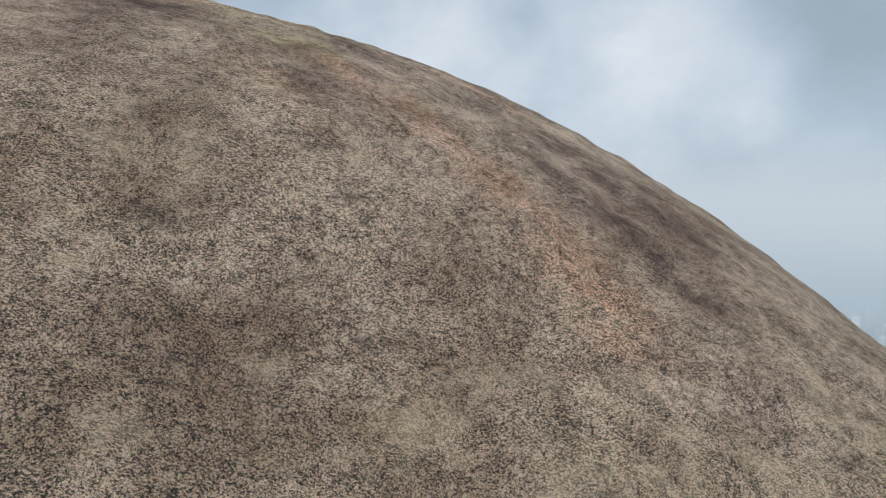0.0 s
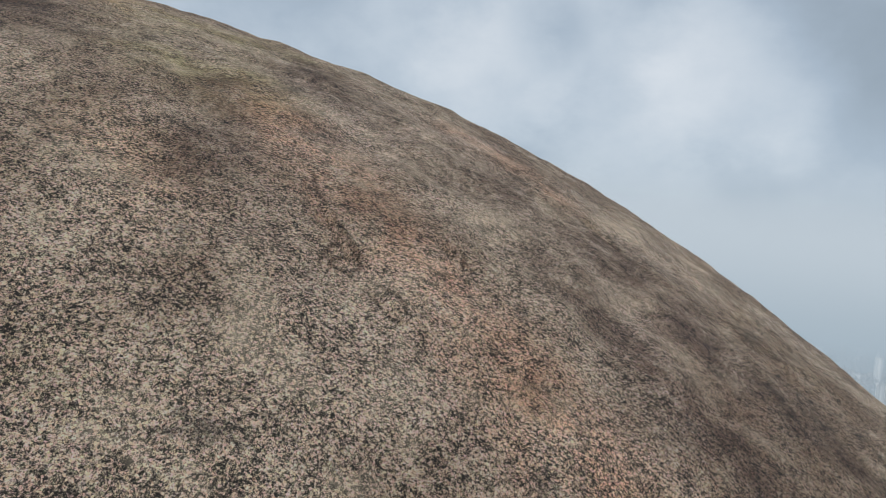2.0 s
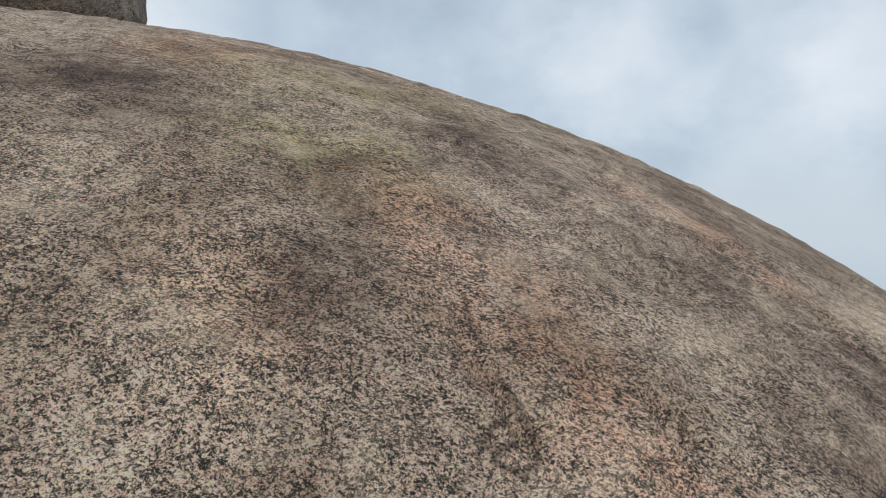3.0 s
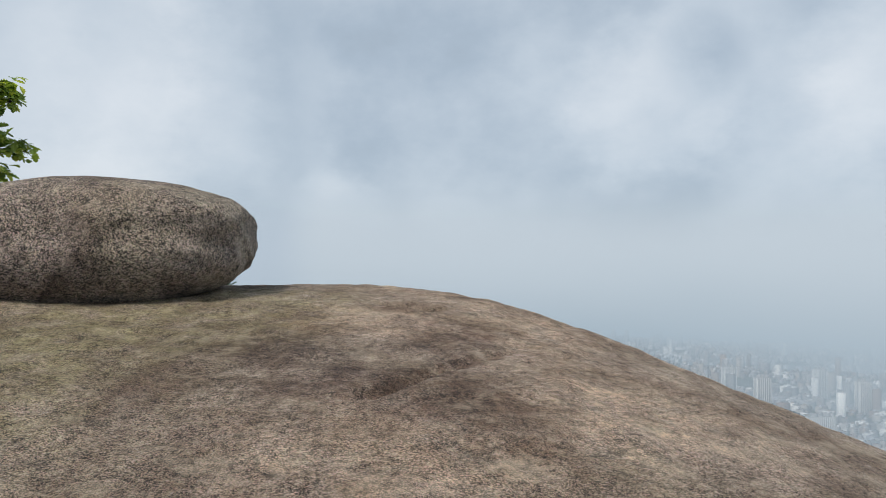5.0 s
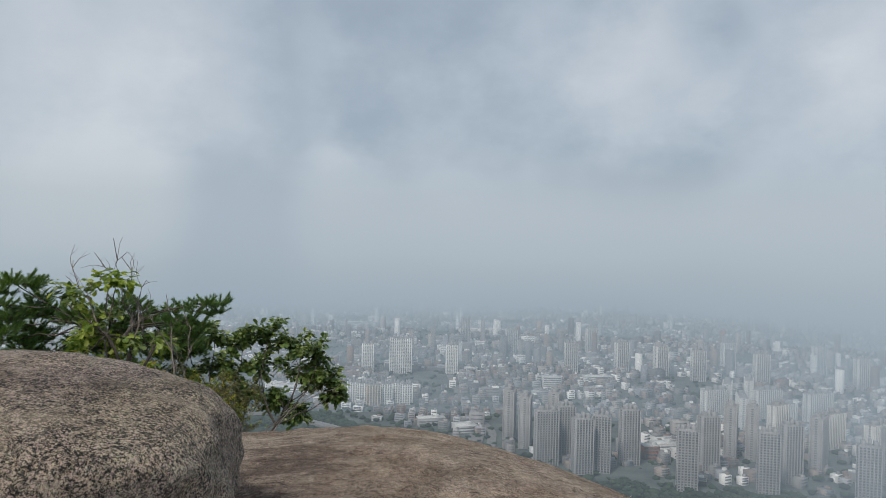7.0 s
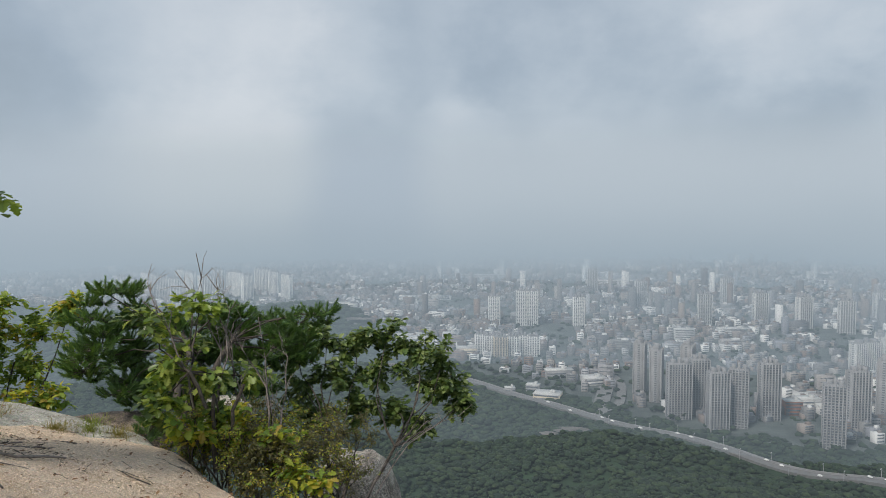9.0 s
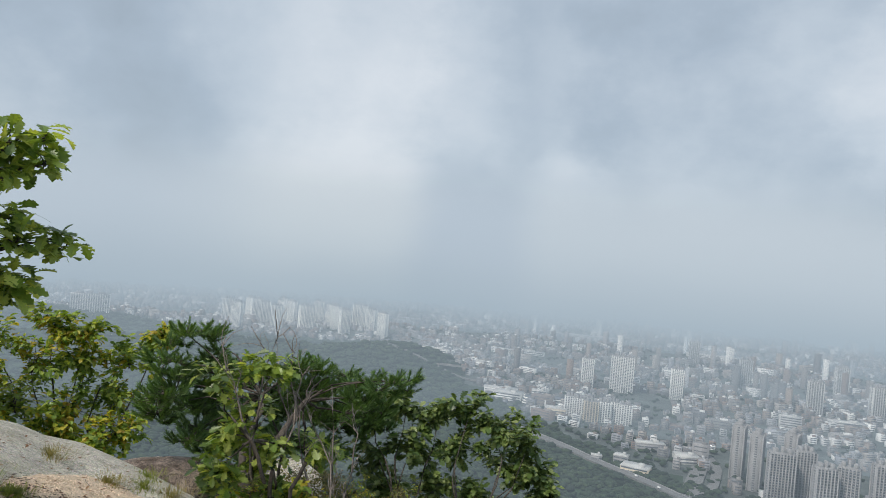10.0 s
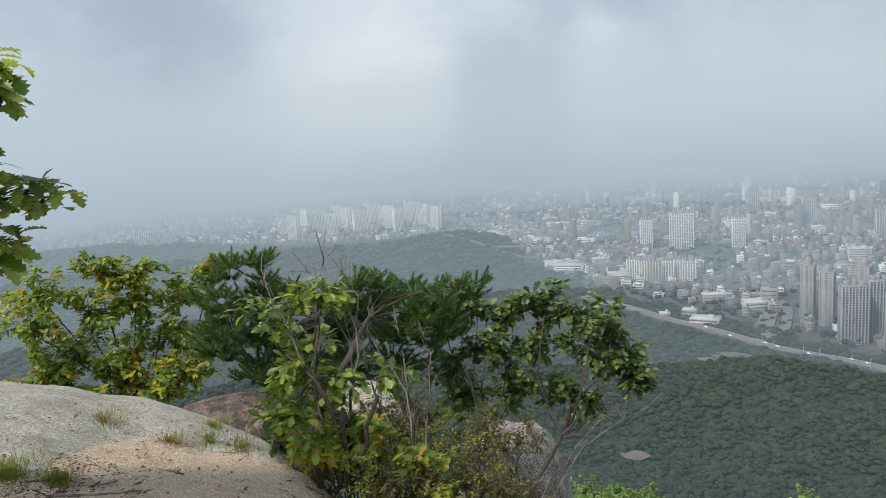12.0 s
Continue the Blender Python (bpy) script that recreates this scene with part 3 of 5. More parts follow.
def broadleaf(name, root, forks, clumps, seed, leaf=0.13, per=60, outline=OAK_OUTLINE, mats=(OAK,), trunk=0.05, label="", category="tree", twigs=7):
    """root: foot of the trunk; forks: where it divides, from the foot; clumps: (x, y, z, radius) of leaf masses, from the foot."""
    rng = random.Random(seed)
    base = new(name)
    base.matrix_world = pose(*root)
    tagged(base, label, category)
    bm = bmesh.new()
    sets = [Leaves() for _ in mats]
    for k, f in enumerate(forks):
        tube(bm, bend((rng.uniform(-0.05, 0.05) * k, rng.uniform(-0.05, 0.05) * k, -0.15), f, rng, 0.08), trunk * (1 - 0.12 * k), trunk * 0.6, 8)
    wood = finish_bm("trunk", bm, BARK, base)
    bm = bmesh.new()
    for cx, cy, cz, cr in clumps:
        c = Vector((cx, cy, cz))
        f = Vector(min(forks, key=lambda q: (Vector(q) - c).length))
        tube(bm, bend(f, c, rng, 0.12), trunk * 0.5, trunk * 0.16, 6)
        for k in range(twigs):
            d = wild(rng, 0.35)
            tip = c + Vector((d.x, d.y, d.z * 0.8)) * cr * rng.uniform(0.75, 1.3)
            way = bend(c - d * cr * 0.15, tip, rng, 0.12, 4)
            tube(bm, way, trunk * 0.16, trunk * 0.05, 4)
            for q in range((int(per * 2.3) if per else int(30 + 620 * cr * cr)) // twigs):
                s = rng.random() ** 0.6
                p = way[min(3, int(s * 4))].lerp(way[min(4, int(s * 4) + 1)], s * 4 % 1)
                out = (wild(rng, 0.1) + d * 0.7).normalized()
                p = p + wild(rng) * leaf * 0.5
                up = (Vector((0, 0, 1)) + wild(rng) * 0.55).normalized()
                pick = sets[0] if len(sets) == 1 or noise.noise(p * 1.3 + Vector((seed, 0, 0))) + rng.uniform(-0.25, 0.25) < 0.05 else sets[1]
                out.z = out.z * 0.5 - 0.15
                pick.add(p, out, up, leaf * rng.uniform(0.6, 1.15), outline, rng.uniform(0.05, 0.4), rng.uniform(0.0, 0.45))
    finish_bm("branch", bm, BARK, base)
    for s, m in zip(sets, mats):
        if s.faces:
            s.object("crown", m, base)
    return base


def pine(name, root, forks, pads, seed, label):
    """pads: (x, y, z, radius) of needle masses, from the foot."""
    rng = random.Random(seed)
    base = new(name)
    base.matrix_world = pose(*root)
    tagged(base, label, "tree")
    bm = bmesh.new()
    for k, f in enumerate(forks):
        tube(bm, bend((0, 0, -0.2), f, rng, 0.1), 0.075 * (1 - 0.15 * k), 0.04, 8)
    finish_bm("trunk", bm, BARK, base)
    bm = bmesh.new()
    nd = Leaves()
    mains = len(pads)
    pads = [(x, y, z, r * 0.75) for x, y, z, r in pads] + [(x + rng.uniform(-0.26, 0.26), y + rng.uniform(-0.3, 0.3), z + rng.uniform(-0.3, 0.03), r * rng.uniform(0.4, 0.7)) for x, y, z, r in pads for _ in range(4)]
    for order, (cx, cy, cz, cr) in enumerate(pads):
        c = Vector((cx, cy, cz))
        near = forks if order < mains else [q[:3] for q in pads[:mains]]
        f = Vector(min(near, key=lambda q: (Vector(q) - c).length))
        tube(bm, bend(f, c, rng, 0.1), 0.018 if order < mains else 0.010, 0.007, 5)
        for k in range(int(38 * (cr / 0.4) ** 2) + 5):
            a = rng.uniform(0, 2 * math.pi)
            d = Vector((math.cos(a), math.sin(a), rng.uniform(-0.3, 0.8))).normalized()
            tip = c + Vector((d.x, d.y, d.z * 0.75)) * cr * rng.uniform(0.5, 1.3)
            tube(bm, [c.lerp(tip, 0.2), c.lerp(tip, 0.65) - Vector((0, 0, 0.02)), tip], 0.008, 0.005, 3)
            aim = (d + Vector((0, 0, 0.55))).normalized()
            long = rng.uniform(0.75, 1.2)
            for s in range(4):
                at = tip + aim * (0.05 - 0.045 * s)
                for q in range(26):
                    nd.needle(at, (aim * (1.7 - 0.35 * s) + wild(rng, 0) * 0.6), long * rng.uniform(0.07, 0.11), 0.0038)
    finish_bm("branch", bm, BARK, base)
    nd.object("needles", NEEDLE, base)
    return base


def bare(name, root, tips, seed, thick, label, category="dead tree", mat=DEAD):
    """A leafless bush: crooked limbs from the root to each tip, with side twigs."""
    rng = random.Random(seed)
    base = new(name)
    base.matrix_world = pose(*root)
    tagged(base, label, category)
    bm = bmesh.new()
    for tip in tips:
        way = bend((0, 0, -0.1), tip, rng, 0.14, 8)
        tube(bm, way, thick, thick * 0.22, 5)
        for k in range(3, 8):
            d = (way[k] - way[k - 1]).normalized()
            for _ in range(2):
                end = way[k] + (d + wild(rng, 0.4) * 0.9).normalized() * rng.uniform(0.12, 0.38) * Vector(tip).length / 2
                sub = bend(way[k], end, rng, 0.15, 4)
                tube(bm, sub, thick * 0.28, thick * 0.1, 4)
                tube(bm, bend(sub[2], sub[2] + wild(rng, 0.5) * 0.14, rng, 0.1, 2), thick * 0.14, thick * 0.07, 3)
    finish_bm("branch", bm, mat, base)
    return base


def spot(t_eye, left, down, dist):
    """World point dist metres (level) from an eye, degrees left and down."""
    a = radians(left)
    return Vector((t_eye[0] - dist * math.sin(a), t_eye[1] + dist * math.cos(a), t_eye[2] - dist * math.tan(radians(down))))


EYE = (-0.33, 6.62, 0.79)


def on_sand(x, y, lift=0.0):
    return (x, y, max(float(dirt_level(x, y)), float(local_level(x, y)), float(hump_level(x, y))) + lift)


def from_eye(root, items):
    """Turns (left, down, distance, radius) seen from the shelf's lookout into offsets from root."""
    return [(*(spot(EYE, l, dn, d) - Vector(root)), r) for l, dn, d, r in items]


# pine
root = (-5.0, 14.2, -3.1)
pine("pine_tree", root, [(-0.1, 0.4, 1.0), (-0.5, 1.1, 1.5), (0.15, 1.2, 1.5)],
     from_eye(root, [(36.9, 8.6, 10.9, 0.29), (35.3, 8.9, 11.2, 0.29), (37.7, 10.8, 10.6, 0.29), (35.9, 11.4, 10.9, 0.4), (33.7, 11.3, 11.2, 0.4), (37.3, 12.8, 10.6, 0.4), (34.9, 13.8, 10.9, 0.4), (38.5, 14.4, 11.2, 0.4), (35.4, 15.9, 10.6, 0.3), (33.9, 17.0, 11.2, 0.4), (28.1, 10.9, 10.6, 0.29), (26.2, 11.2, 10.9, 0.29), (24.2, 11.4, 11.2, 0.29), (22.3, 11.9, 9.8, 0.27), (20.3, 11.8, 9.5, 0.26), (27.9, 12.3, 11.2, 0.4), (25.3, 13.0, 10.6, 0.4), (22.7, 13.3, 10.0, 0.34), (28.7, 14.3, 11.2, 0.4), (25.8, 14.7, 10.6, 0.4), (23.1, 14.5, 10.9, 0.4), (21.6, 14.0, 11.2, 0.4), (31.1, 11.9, 10.6, 0.4), (30.6, 14.0, 10.9, 0.4), (31.5, 16.3, 11.2, 0.4), (28.9, 16.5, 10.6, 0.4), (25.9, 16.8, 11.0, 0.4), (33.0, 14.9, 11.2, 0.4), (33.6, 19.3, 10.0, 0.34), (31.2, 18.6, 10.4, 0.34), (29.2, 18.8, 10.2, 0.3), (26.6, 18.9, 10.4, 0.3)]), 21,
     "green pine with dense needle tufts at the edge of the sand")

# oak in front of the pine
root = (-3.6, 12.35, -2.25)
broadleaf("oak_tree", root, [(0.0, 0.0, 0.7), (-0.35, 0.15, 0.9), (0.3, 0.1, 0.8)],
          from_eye(root, [(34.3, 12.6, 7.5, 0.26), (30.6, 11.6, 7.3, 0.22), (32.1, 15.3, 7.3, 0.34), (33.7, 16.7, 7.2, 0.30), (30.0, 17.4, 7.2, 0.28), 
                          (31.4, 19.9, 7.1, 0.28), (26.2, 17.4, 7.5, 0.26),  (34.3, 19.9, 7.0, 0.2),  (29.5, 21.7, 6.8, 0.2)]), 31, 0.14, 55,
          mats=(OAK, OAK_DARK), trunk=0.032, label="young oak with lobed light and dark green leaves", twigs=6)
# oak at the far end
root = (-3.3, 15.6, -4.95)
broadleaf("oak_tree", root, [(0.05, 0.6, 1.2), (0.7, 0.8, 1.5), (-0.3, 0.7, 1.4)],
          from_eye(root, [(21.8, 14.4, 11.3, 0.41), (19.0, 13.7, 11.6, 0.43), (16.2, 14.0, 11.7, 0.43), (13.8, 13.6, 11.7, 0.41), (11.3, 14.2, 11.8, 0.41), (9.0, 15.1, 11.7, 0.36),
                          (21.2, 17.2, 11.2, 0.48), (18.0, 17.1, 11.3, 0.48), (14.6, 16.8, 11.5, 0.38), (10.9, 17.5, 11.6, 0.43), (8.2, 17.7, 11.7, 0.34), (19.6, 20.2, 11.0, 0.41),
                          (10.8, 20.6, 11.5, 0.34), (13.1, 19.7, 11.5, 0.24), (16.2, 19.7, 11.2, 0.30), (7.4, 19.0, 11.6, 0.22)]), 41, 0.165, 150,
          mats=(OAK_DARK,), trunk=0.04, label="leaning oak with dark green leaves at the cliff edge", twigs=7)
# turning bush behind the hump
root = (-11.6, 18.0, -5.35)
broadleaf("oak_bush", root, [(0.1, 0.0, 1.03), (-0.5, 0.0, 1.0), (0.6, 0.1, 1.0)],
          from_eye(root, [(49.6, 9.3, 16.0, 0.65), (45.5, 8.5, 16.0, 0.55), (46.9, 11.2, 15.7, 0.72), (43.4, 11.1, 16.0, 0.65),
                          (40.5, 11.0, 16.2, 0.60), (38.5, 9.3, 16.4, 0.34), (47.9, 13.9, 15.5, 0.72), (44.2, 14.1, 15.7, 0.72), (41.4, 13.5, 16.0, 0.46), (49.9, 14.9, 15.4, 0.52), (45.4, 16.0, 15.4, 0.57), (48.5, 16.0, 15.2, 0.57), (42.8, 16.6, 15.0, 0.57), (40.9, 16.0, 15.0, 0.51), (43.5, 8.9, 16.0, 0.46), (50.5, 11.5, 15.4, 0.63)]), 51, 0.165, 210,
          mats=(OAK, YELLOW), outline=ROUND_OUTLINE, trunk=0.05, label="bushy young oak with yellow-green turning leaves", twigs=13)
# large oak at the near side of the hump
root = (-5.62, 9.86, -1.45)
broadleaf("oak_tree", root, [(0.12, 0.0, 0.9), (0.1, 0.1, 1.6), (-0.05, 0.1, 2.3)],
          from_eye(root, [(57.1, -5.4, 6.0, 0.40), (54.3, -4.7, 6.0, 0.32), (51.7, -4.4, 5.9, 0.23), (49.3, -5.4, 5.9, 0.11), (49.1, -3.6, 5.9, 0.13), (51.7, -2.2, 6.0, 0.23), (55.2, -1.1, 6.0, 0.34), (52.5, 0.8, 5.9, 0.23),
                          (50.6, 2.7, 5.9, 0.17), (48.4, 2.1, 5.9, 0.09), (47.2, 2.6, 5.9, 0.07), (54.5, 3.1, 6.0, 0.32), (51.7, 5.1, 5.9, 0.16), (50.1, 5.5, 5.9, 0.08), (57.6, -0.2, 6.1, 0.40), (58.8, 5.9, 5.9, 0.34), (55.7, 6.7, 5.9, 0.23),
                          (53.0, 6.7, 5.9, 0.14), (54.6, 10.7, 5.9, 0.08), (57.0, 9.9, 5.9, 0.14), (58.6, -6.8, 6.2, 0.46), (60.0, -2.1, 6.2, 0.46), (60.2, 3.2, 6.1, 0.46), (57.5, 8.5, 5.5, 0.30), (58.5, 12.0, 5.4, 0.28), (55.2, 9.2, 5.6, 0.14), (56.0, 3.5, 5.7, 0.3), (57.8, -9.0, 6.1, 0.29), (58.8, 10.9, 6.0, 0.3), (57.4, 4.5, 5.8, 0.3)]), 61, 0.175, 0,
          mats=(OAK,), trunk=0.045, label="oak with large lobed light green leaves beside the rock hump", twigs=6)

root = on_sand(-5.15, 9.15)
broadleaf("oak_shoot", root, [(0, 0, 0.3), (-0.1, 0.1, 0.5)], from_eye(root, [(55.0, 10.6, 5.5, 0.13), (56.3, 11.6, 5.4, 0.14), (57.5, 12.6, 5.3, 0.14)]), 67, 0.12, 24,
          mats=(YELLOW,), trunk=0.015, label="yellowing oak shoot at the foot of the large oak", category="bush", twigs=4)
root = on_sand(-4.75, 9.15)
broadleaf("green_bush", root, [(0, 0, 0.2), (-0.1, 0, 0.3), (0.1, 0.1, 0.2)], from_eye(root, [(58.9, 14.0, 5.2, 0.17), (58.6, 15.8, 5.1, 0.2), (57.8, 17.3, 5.1, 0.18), (58.8, 18.3, 5.0, 0.2), (59.5, 20.3, 4.9, 0.2)]), 68, 0.045, 170,
          mats=(FRESH,), outline=ROUND_OUTLINE, trunk=0.012, label="feathery green bush beside the thick root on the sand", category="bush", twigs=12)

# dead wood, low shrubs
bare("dead_tree", (-3.85, 12.6, -2.3), [tuple(spot(EYE, l, dn, 7.6) - Vector((-3.85, 12.6, -2.3))) for l, dn in ((30.5, 6.6), (32.3, 8.1), (29.7, 8.5), (34.3, 8.9))], 71, 0.02, "bare grey dead sapling standing among the oak and pine")
bare("dead_bush", (-3.1, 12.7, -2.6), [tuple(spot(EYE, l, dn, 7.4) - Vector((-3.1, 12.7, -2.6))) for l, dn in ((27.3, 11.1), (25.3, 12.6), (28.5, 13.1), (23.5, 13.9))], 72, 0.018, "bare grey dead bush with forked twigs")
bare("dead_branch", (-2.4, 13.6, -3.4), [tuple(spot(EYE, l, dn, 8.9) - Vector((-2.4, 13.6, -3.4))) for l, dn in ((5.8, 20.0), (8.7, 20.9))], 73, 0.014, "long bare branch reaching out over the slope")
for k, (l, dn, d, s) in enumerate([(29.3, 23.1, 6.6, 0.3), (25.9, 24.4, 6.5, 0.35), (23.1, 25.3, 6.6, 0.4), (20.5, 24.2, 6.9, 0.4), (18.4, 25.6, 6.9, 0.35), (21.9, 22.2, 7.2, 0.4), (24.8, 21.8, 7.3, 0.35), (27.6, 21.6, 7.6, 0.35), (30.6, 21.2, 7.5, 0.3), (19.6, 21.4, 8.0, 0.35), (17.6, 22.6, 7.8, 0.3), (22.9, 20.8, 8.2, 0.35), (26.2, 20.4, 8.2, 0.35), (24.4, 26.6, 6.2, 0.3), (21.9, 27.3, 6.2, 0.3), (27.5, 25.4, 6.5, 0.3), (29.8, 23.8, 6.9, 0.3), (31.8, 22.6, 7.3, 0.3), (26.4, 27.4, 6.1, 0.28), (28.8, 22.0, 7.8, 0.35), (20.0, 26.8, 6.5, 0.3)]):
    root = tuple(spot(EYE, l, dn + 3.0, d))
    rr = random.Random(90 + k)
    broadleaf("shrub", root, [(rr.uniform(-.2, .2), rr.uniform(-.2, .2), 0.2) for _ in range(4)], [(rr.uniform(-s, s), rr.uniform(-s, s), rr.uniform(0.2, 0.65), s * 0.6) for _ in range(6)], 91 + k, 0.035, 110,
              outline=ROUND_OUTLINE, mats=(SHRUB, YELLOW), trunk=0.012, label="low wiry shrub with tiny brown-green leaves at the cliff edge", category="bush", twigs=16)
for k, (l, dn, d) in enumerate([(28.0, 21.5, 6.7), (24.5, 23.9, 6.4), (32.1, 21.7, 6.7), (21.5, 27.5, 6.0)]):
    root = tuple(spot(EYE, l, dn + 2.5, d))
    broadleaf("oak_seedling", root, [(0, 0, 0.15), (0.1, 0, 0.2)], [(0.0, 0, 0.32, 0.17), (0.18, 0.05, 0.25, 0.15), (-0.15, 0.05, 0.28, 0.15)], 101 + k, 0.13, 18,
              mats=(YELLOW,), trunk=0.012, label="yellow-leaved oak seedling at the edge of the sand", category="bush", twigs=4)
# bushes on the slope below
rr = random.Random(5)
for k in range(16):
    left, d = 24 - k * 3.1 + rr.uniform(-1, 1), rr.uniform(17, 24)
    top = rr.uniform(26.6, 29.0) + (1.2 if left < 8 and left > -4 else 0) - (0.8 if left < -6 else 0)
    c = spot(EYE, left, top, d)
    root = (c.x, c.y, c.z - 2.6)
    broadleaf("slope_bush", root, [(0, 0, 1.0), (0.4, 0.2, 1.1), (-0.4, 0, 1.1)], [(rr.uniform(-1.1, 1.1), rr.uniform(-1, 1), rr.uniform(1.2, 2.3), 0.55) for _ in range(9)], 120 + k, 0.13, 130,
              outline=ROUND_OUTLINE, mats=(FRESH,), trunk=0.06, label="fresh green bush on the steep slope below", category="bush", twigs=8)


# sand: roots, twigs, tufts, grit
def root_piece(name, line, r0, r1, mat, label, seed):
    rng = random.Random(seed)
    pts = []
    for (ax, ay), (bx, by) in zip(line, line[1:]):
        for k in range(4):
            s = k / 4
            pts.append(Vector(on_sand(ax + (bx - ax) * s + rng.uniform(-0.02, 0.02), ay + (by - ay) * s + rng.uniform(-0.02, 0.02), r0 * 0.5 + rng.uniform(0, 0.015))))
    pts.append(Vector(on_sand(*line[-1], r1)))
    bm = bmesh.new()
    rings = tube(bm, pts, r0, r1, 8)
    for ring, way in ((rings[0], pts[0] - pts[1]), (rings[-1], pts[-1] - pts[-2])):
        tip = bm.verts.new((ring[0].co + ring[4].co) / 2 + way.normalized() * (ring[0].co - ring[4].co).length * 1.3)
        for k in range(8):
            bm.faces.new((ring[k], ring[(k + 1) % 8], tip))
    me = bpy.data.meshes.new(name)
    bm.to_mesh(me)
    bm.free()
    me.materials.append(mat)
    me.shade_smooth()
    return tagged(new(name, me), label, "root")


root_piece("root", [(-5.47, 9.72), (-5.33, 9.87), (-5.03, 9.86), (-4.77, 9.96), (-4.37, 9.92)], 0.045, 0.02, DEAD, "thick weathered root lying bare on the sand", 1)
root_piece("root", [(-5.78, 9.92), (-5.51, 10.0), (-5.13, 9.89)], 0.035, 0.03, BARK, "dark forked root beside the thick one", 2)
root_piece("root", [(-4.32, 9.68), (-4.18, 9.73), (-4.02, 9.76)], 0.014, 0.008, BARK, "short dark root end in the sand", 3)
root_piece("root", [(-4.72, 10.35), (-4.57, 10.54), (-4.48, 10.86)], 0.014, 0.008, DEAD, "thin pale root in the sand", 4)
root_piece("root", [(-4.96, 13.11), (-4.35, 12.83), (-3.64, 12.49), (-3.02, 11.96), (-2.68, 11.79)], 0.022, 0.012, BARK, "long dark fallen branch along the edge of the sand", 5)
root_piece("root", [(-4.45, 10.16), (-4.18, 10.15), (-4.08, 10.6)], 0.016, 0.008, DEAD, "thin pale branching root in the sand", 6)
rr = random.Random(8)
for k in range(34):
    x, y = rr.uniform(-5.6, -2.6), rr.uniform(9.2, 12.4)
    if past_edge(x, y) > -0.1:
        x, y = x - 1.0, y - 1.2
    a, l = rr.uniform(0, 6.3), rr.uniform(0.08, 0.35)
    root_piece("twig", [(x, y), (x + l * math.cos(a), y + l * math.sin(a))], rr.uniform(0.003, 0.008), 0.002, rr.choice((DEAD, BARK)), "thin dry twig lying on the sand", 20 + k)


def tuft(x, y, size, count, seed, mat, label, high=0.16):
    rng = random.Random(seed)
    base = new("grass_tuft")
    base.matrix_world = pose(*on_sand(x, y, -0.01))
    tagged(base, label, "grass")
    lv = Leaves()
    for _ in range(count):
        a, d = rng.uniform(0, 2 * math.pi), abs(rng.gauss(0, size * 0.5))
        lean = Vector((math.cos(a) * rng.uniform(0.1, 0.8), math.sin(a) * rng.uniform(0.1, 0.8), 1))
        lv.blade((d * math.cos(a), d * math.sin(a), 0), lean, rng.uniform(0.5, 1.1) * high, 0.0028, rng.uniform(0.1, 0.5))
    lv.object("grass", mat, base)


for k, (x, y, s, n, hh, m, lab) in enumerate([(-5.4, 12.19, 0.28, 420, 0.11, GRASS, "tuft of dry yellow grass on the sand"), (-5.34, 10.44, 0.30, 1500, 0.09, GREEN_GRASS, "low mossy green grass cushion on the sand"), (-4.98, 10.58, 0.2, 900, 0.09, GREEN_GRASS, "low mossy green grass cushion on the sand"),
                                              (-4.51, 9.18, 0.22, 700, 0.07, GREEN_GRASS, "low mossy green grass cushion on the sand"), (-4.87, 12.51, 0.35, 420, 0.10, GRASS, "tuft of dry grass at the edge of the sand"), (-5.19, 12.47, 0.3, 380, 0.09, GREEN_GRASS, "green grass tuft between sand and rock"),
                                              (-6.07, 12.08, 0.3, 260, 0.14, GRASS, "tuft of dry grass beside the rock hump"), (-4.24, 12.72, 0.25, 220, 0.12, GRASS, "tuft of dry grass at the edge of the sand"), (-5.45, 12.89, 0.3, 300, 0.10, GREEN_GRASS, "green grass tuft between sand and rock")]):
    tuft(x, y, s, n, 200 + k, m, lab, hh)

rng = np.random.default_rng(77)
n = 110000
gx, gy = rng.uniform(-7, -1.6, n), rng.uniform(8.6, 13.0, n)
gz = dirt_level(gx, gy) + 0.02 * rough(gx, gy, 3, 9) + 0.008 * rough(gx, gy, 14, 8)
keep = (past_edge(gx, gy) < 0.1) & (gz > np.maximum(local_level(gx, gy), hump_level(gx, gy)) - 0.01)
gx, gy, gz = gx[keep], gy[keep], gz[keep]
gs = rng.lognormal(-5.45, 0.45, len(gx)).clip(0.002, 0.013)
octa = np.array([(1, 0, 0), (-1, 0, 0), (0, 1, 0), (0, -1, 0), (0, 0, 0.8), (0, 0, -0.8)])
ofs = np.array([(0, 2, 4), (2, 1, 4), (1, 3, 4), (3, 0, 4), (2, 0, 5), (1, 2, 5), (3, 1, 5), (0, 3, 5)])
gv = octa[None] * rng.uniform(0.6, 1.3, (len(gx), 6, 1)) * gs[:, None, None] + np.stack([gx, gy, gz], 1)[:, None]
gf = (ofs[None] + 6 * np.arange(len(gx))[:, None, None]).reshape(-1, 3)
link("grit", gv.reshape(-1, 3), gf, GRIT, smooth=False, label="loose granite grit and small pebbles on the sand", category="gravel", kind="stuff")
n = 6000
dx, dy = rng.normal(-5.6, 0.75, n), rng.normal(10.35, 0.55, n)
dz = np.maximum(dirt_level(dx, dy), hump_level(dx, dy))
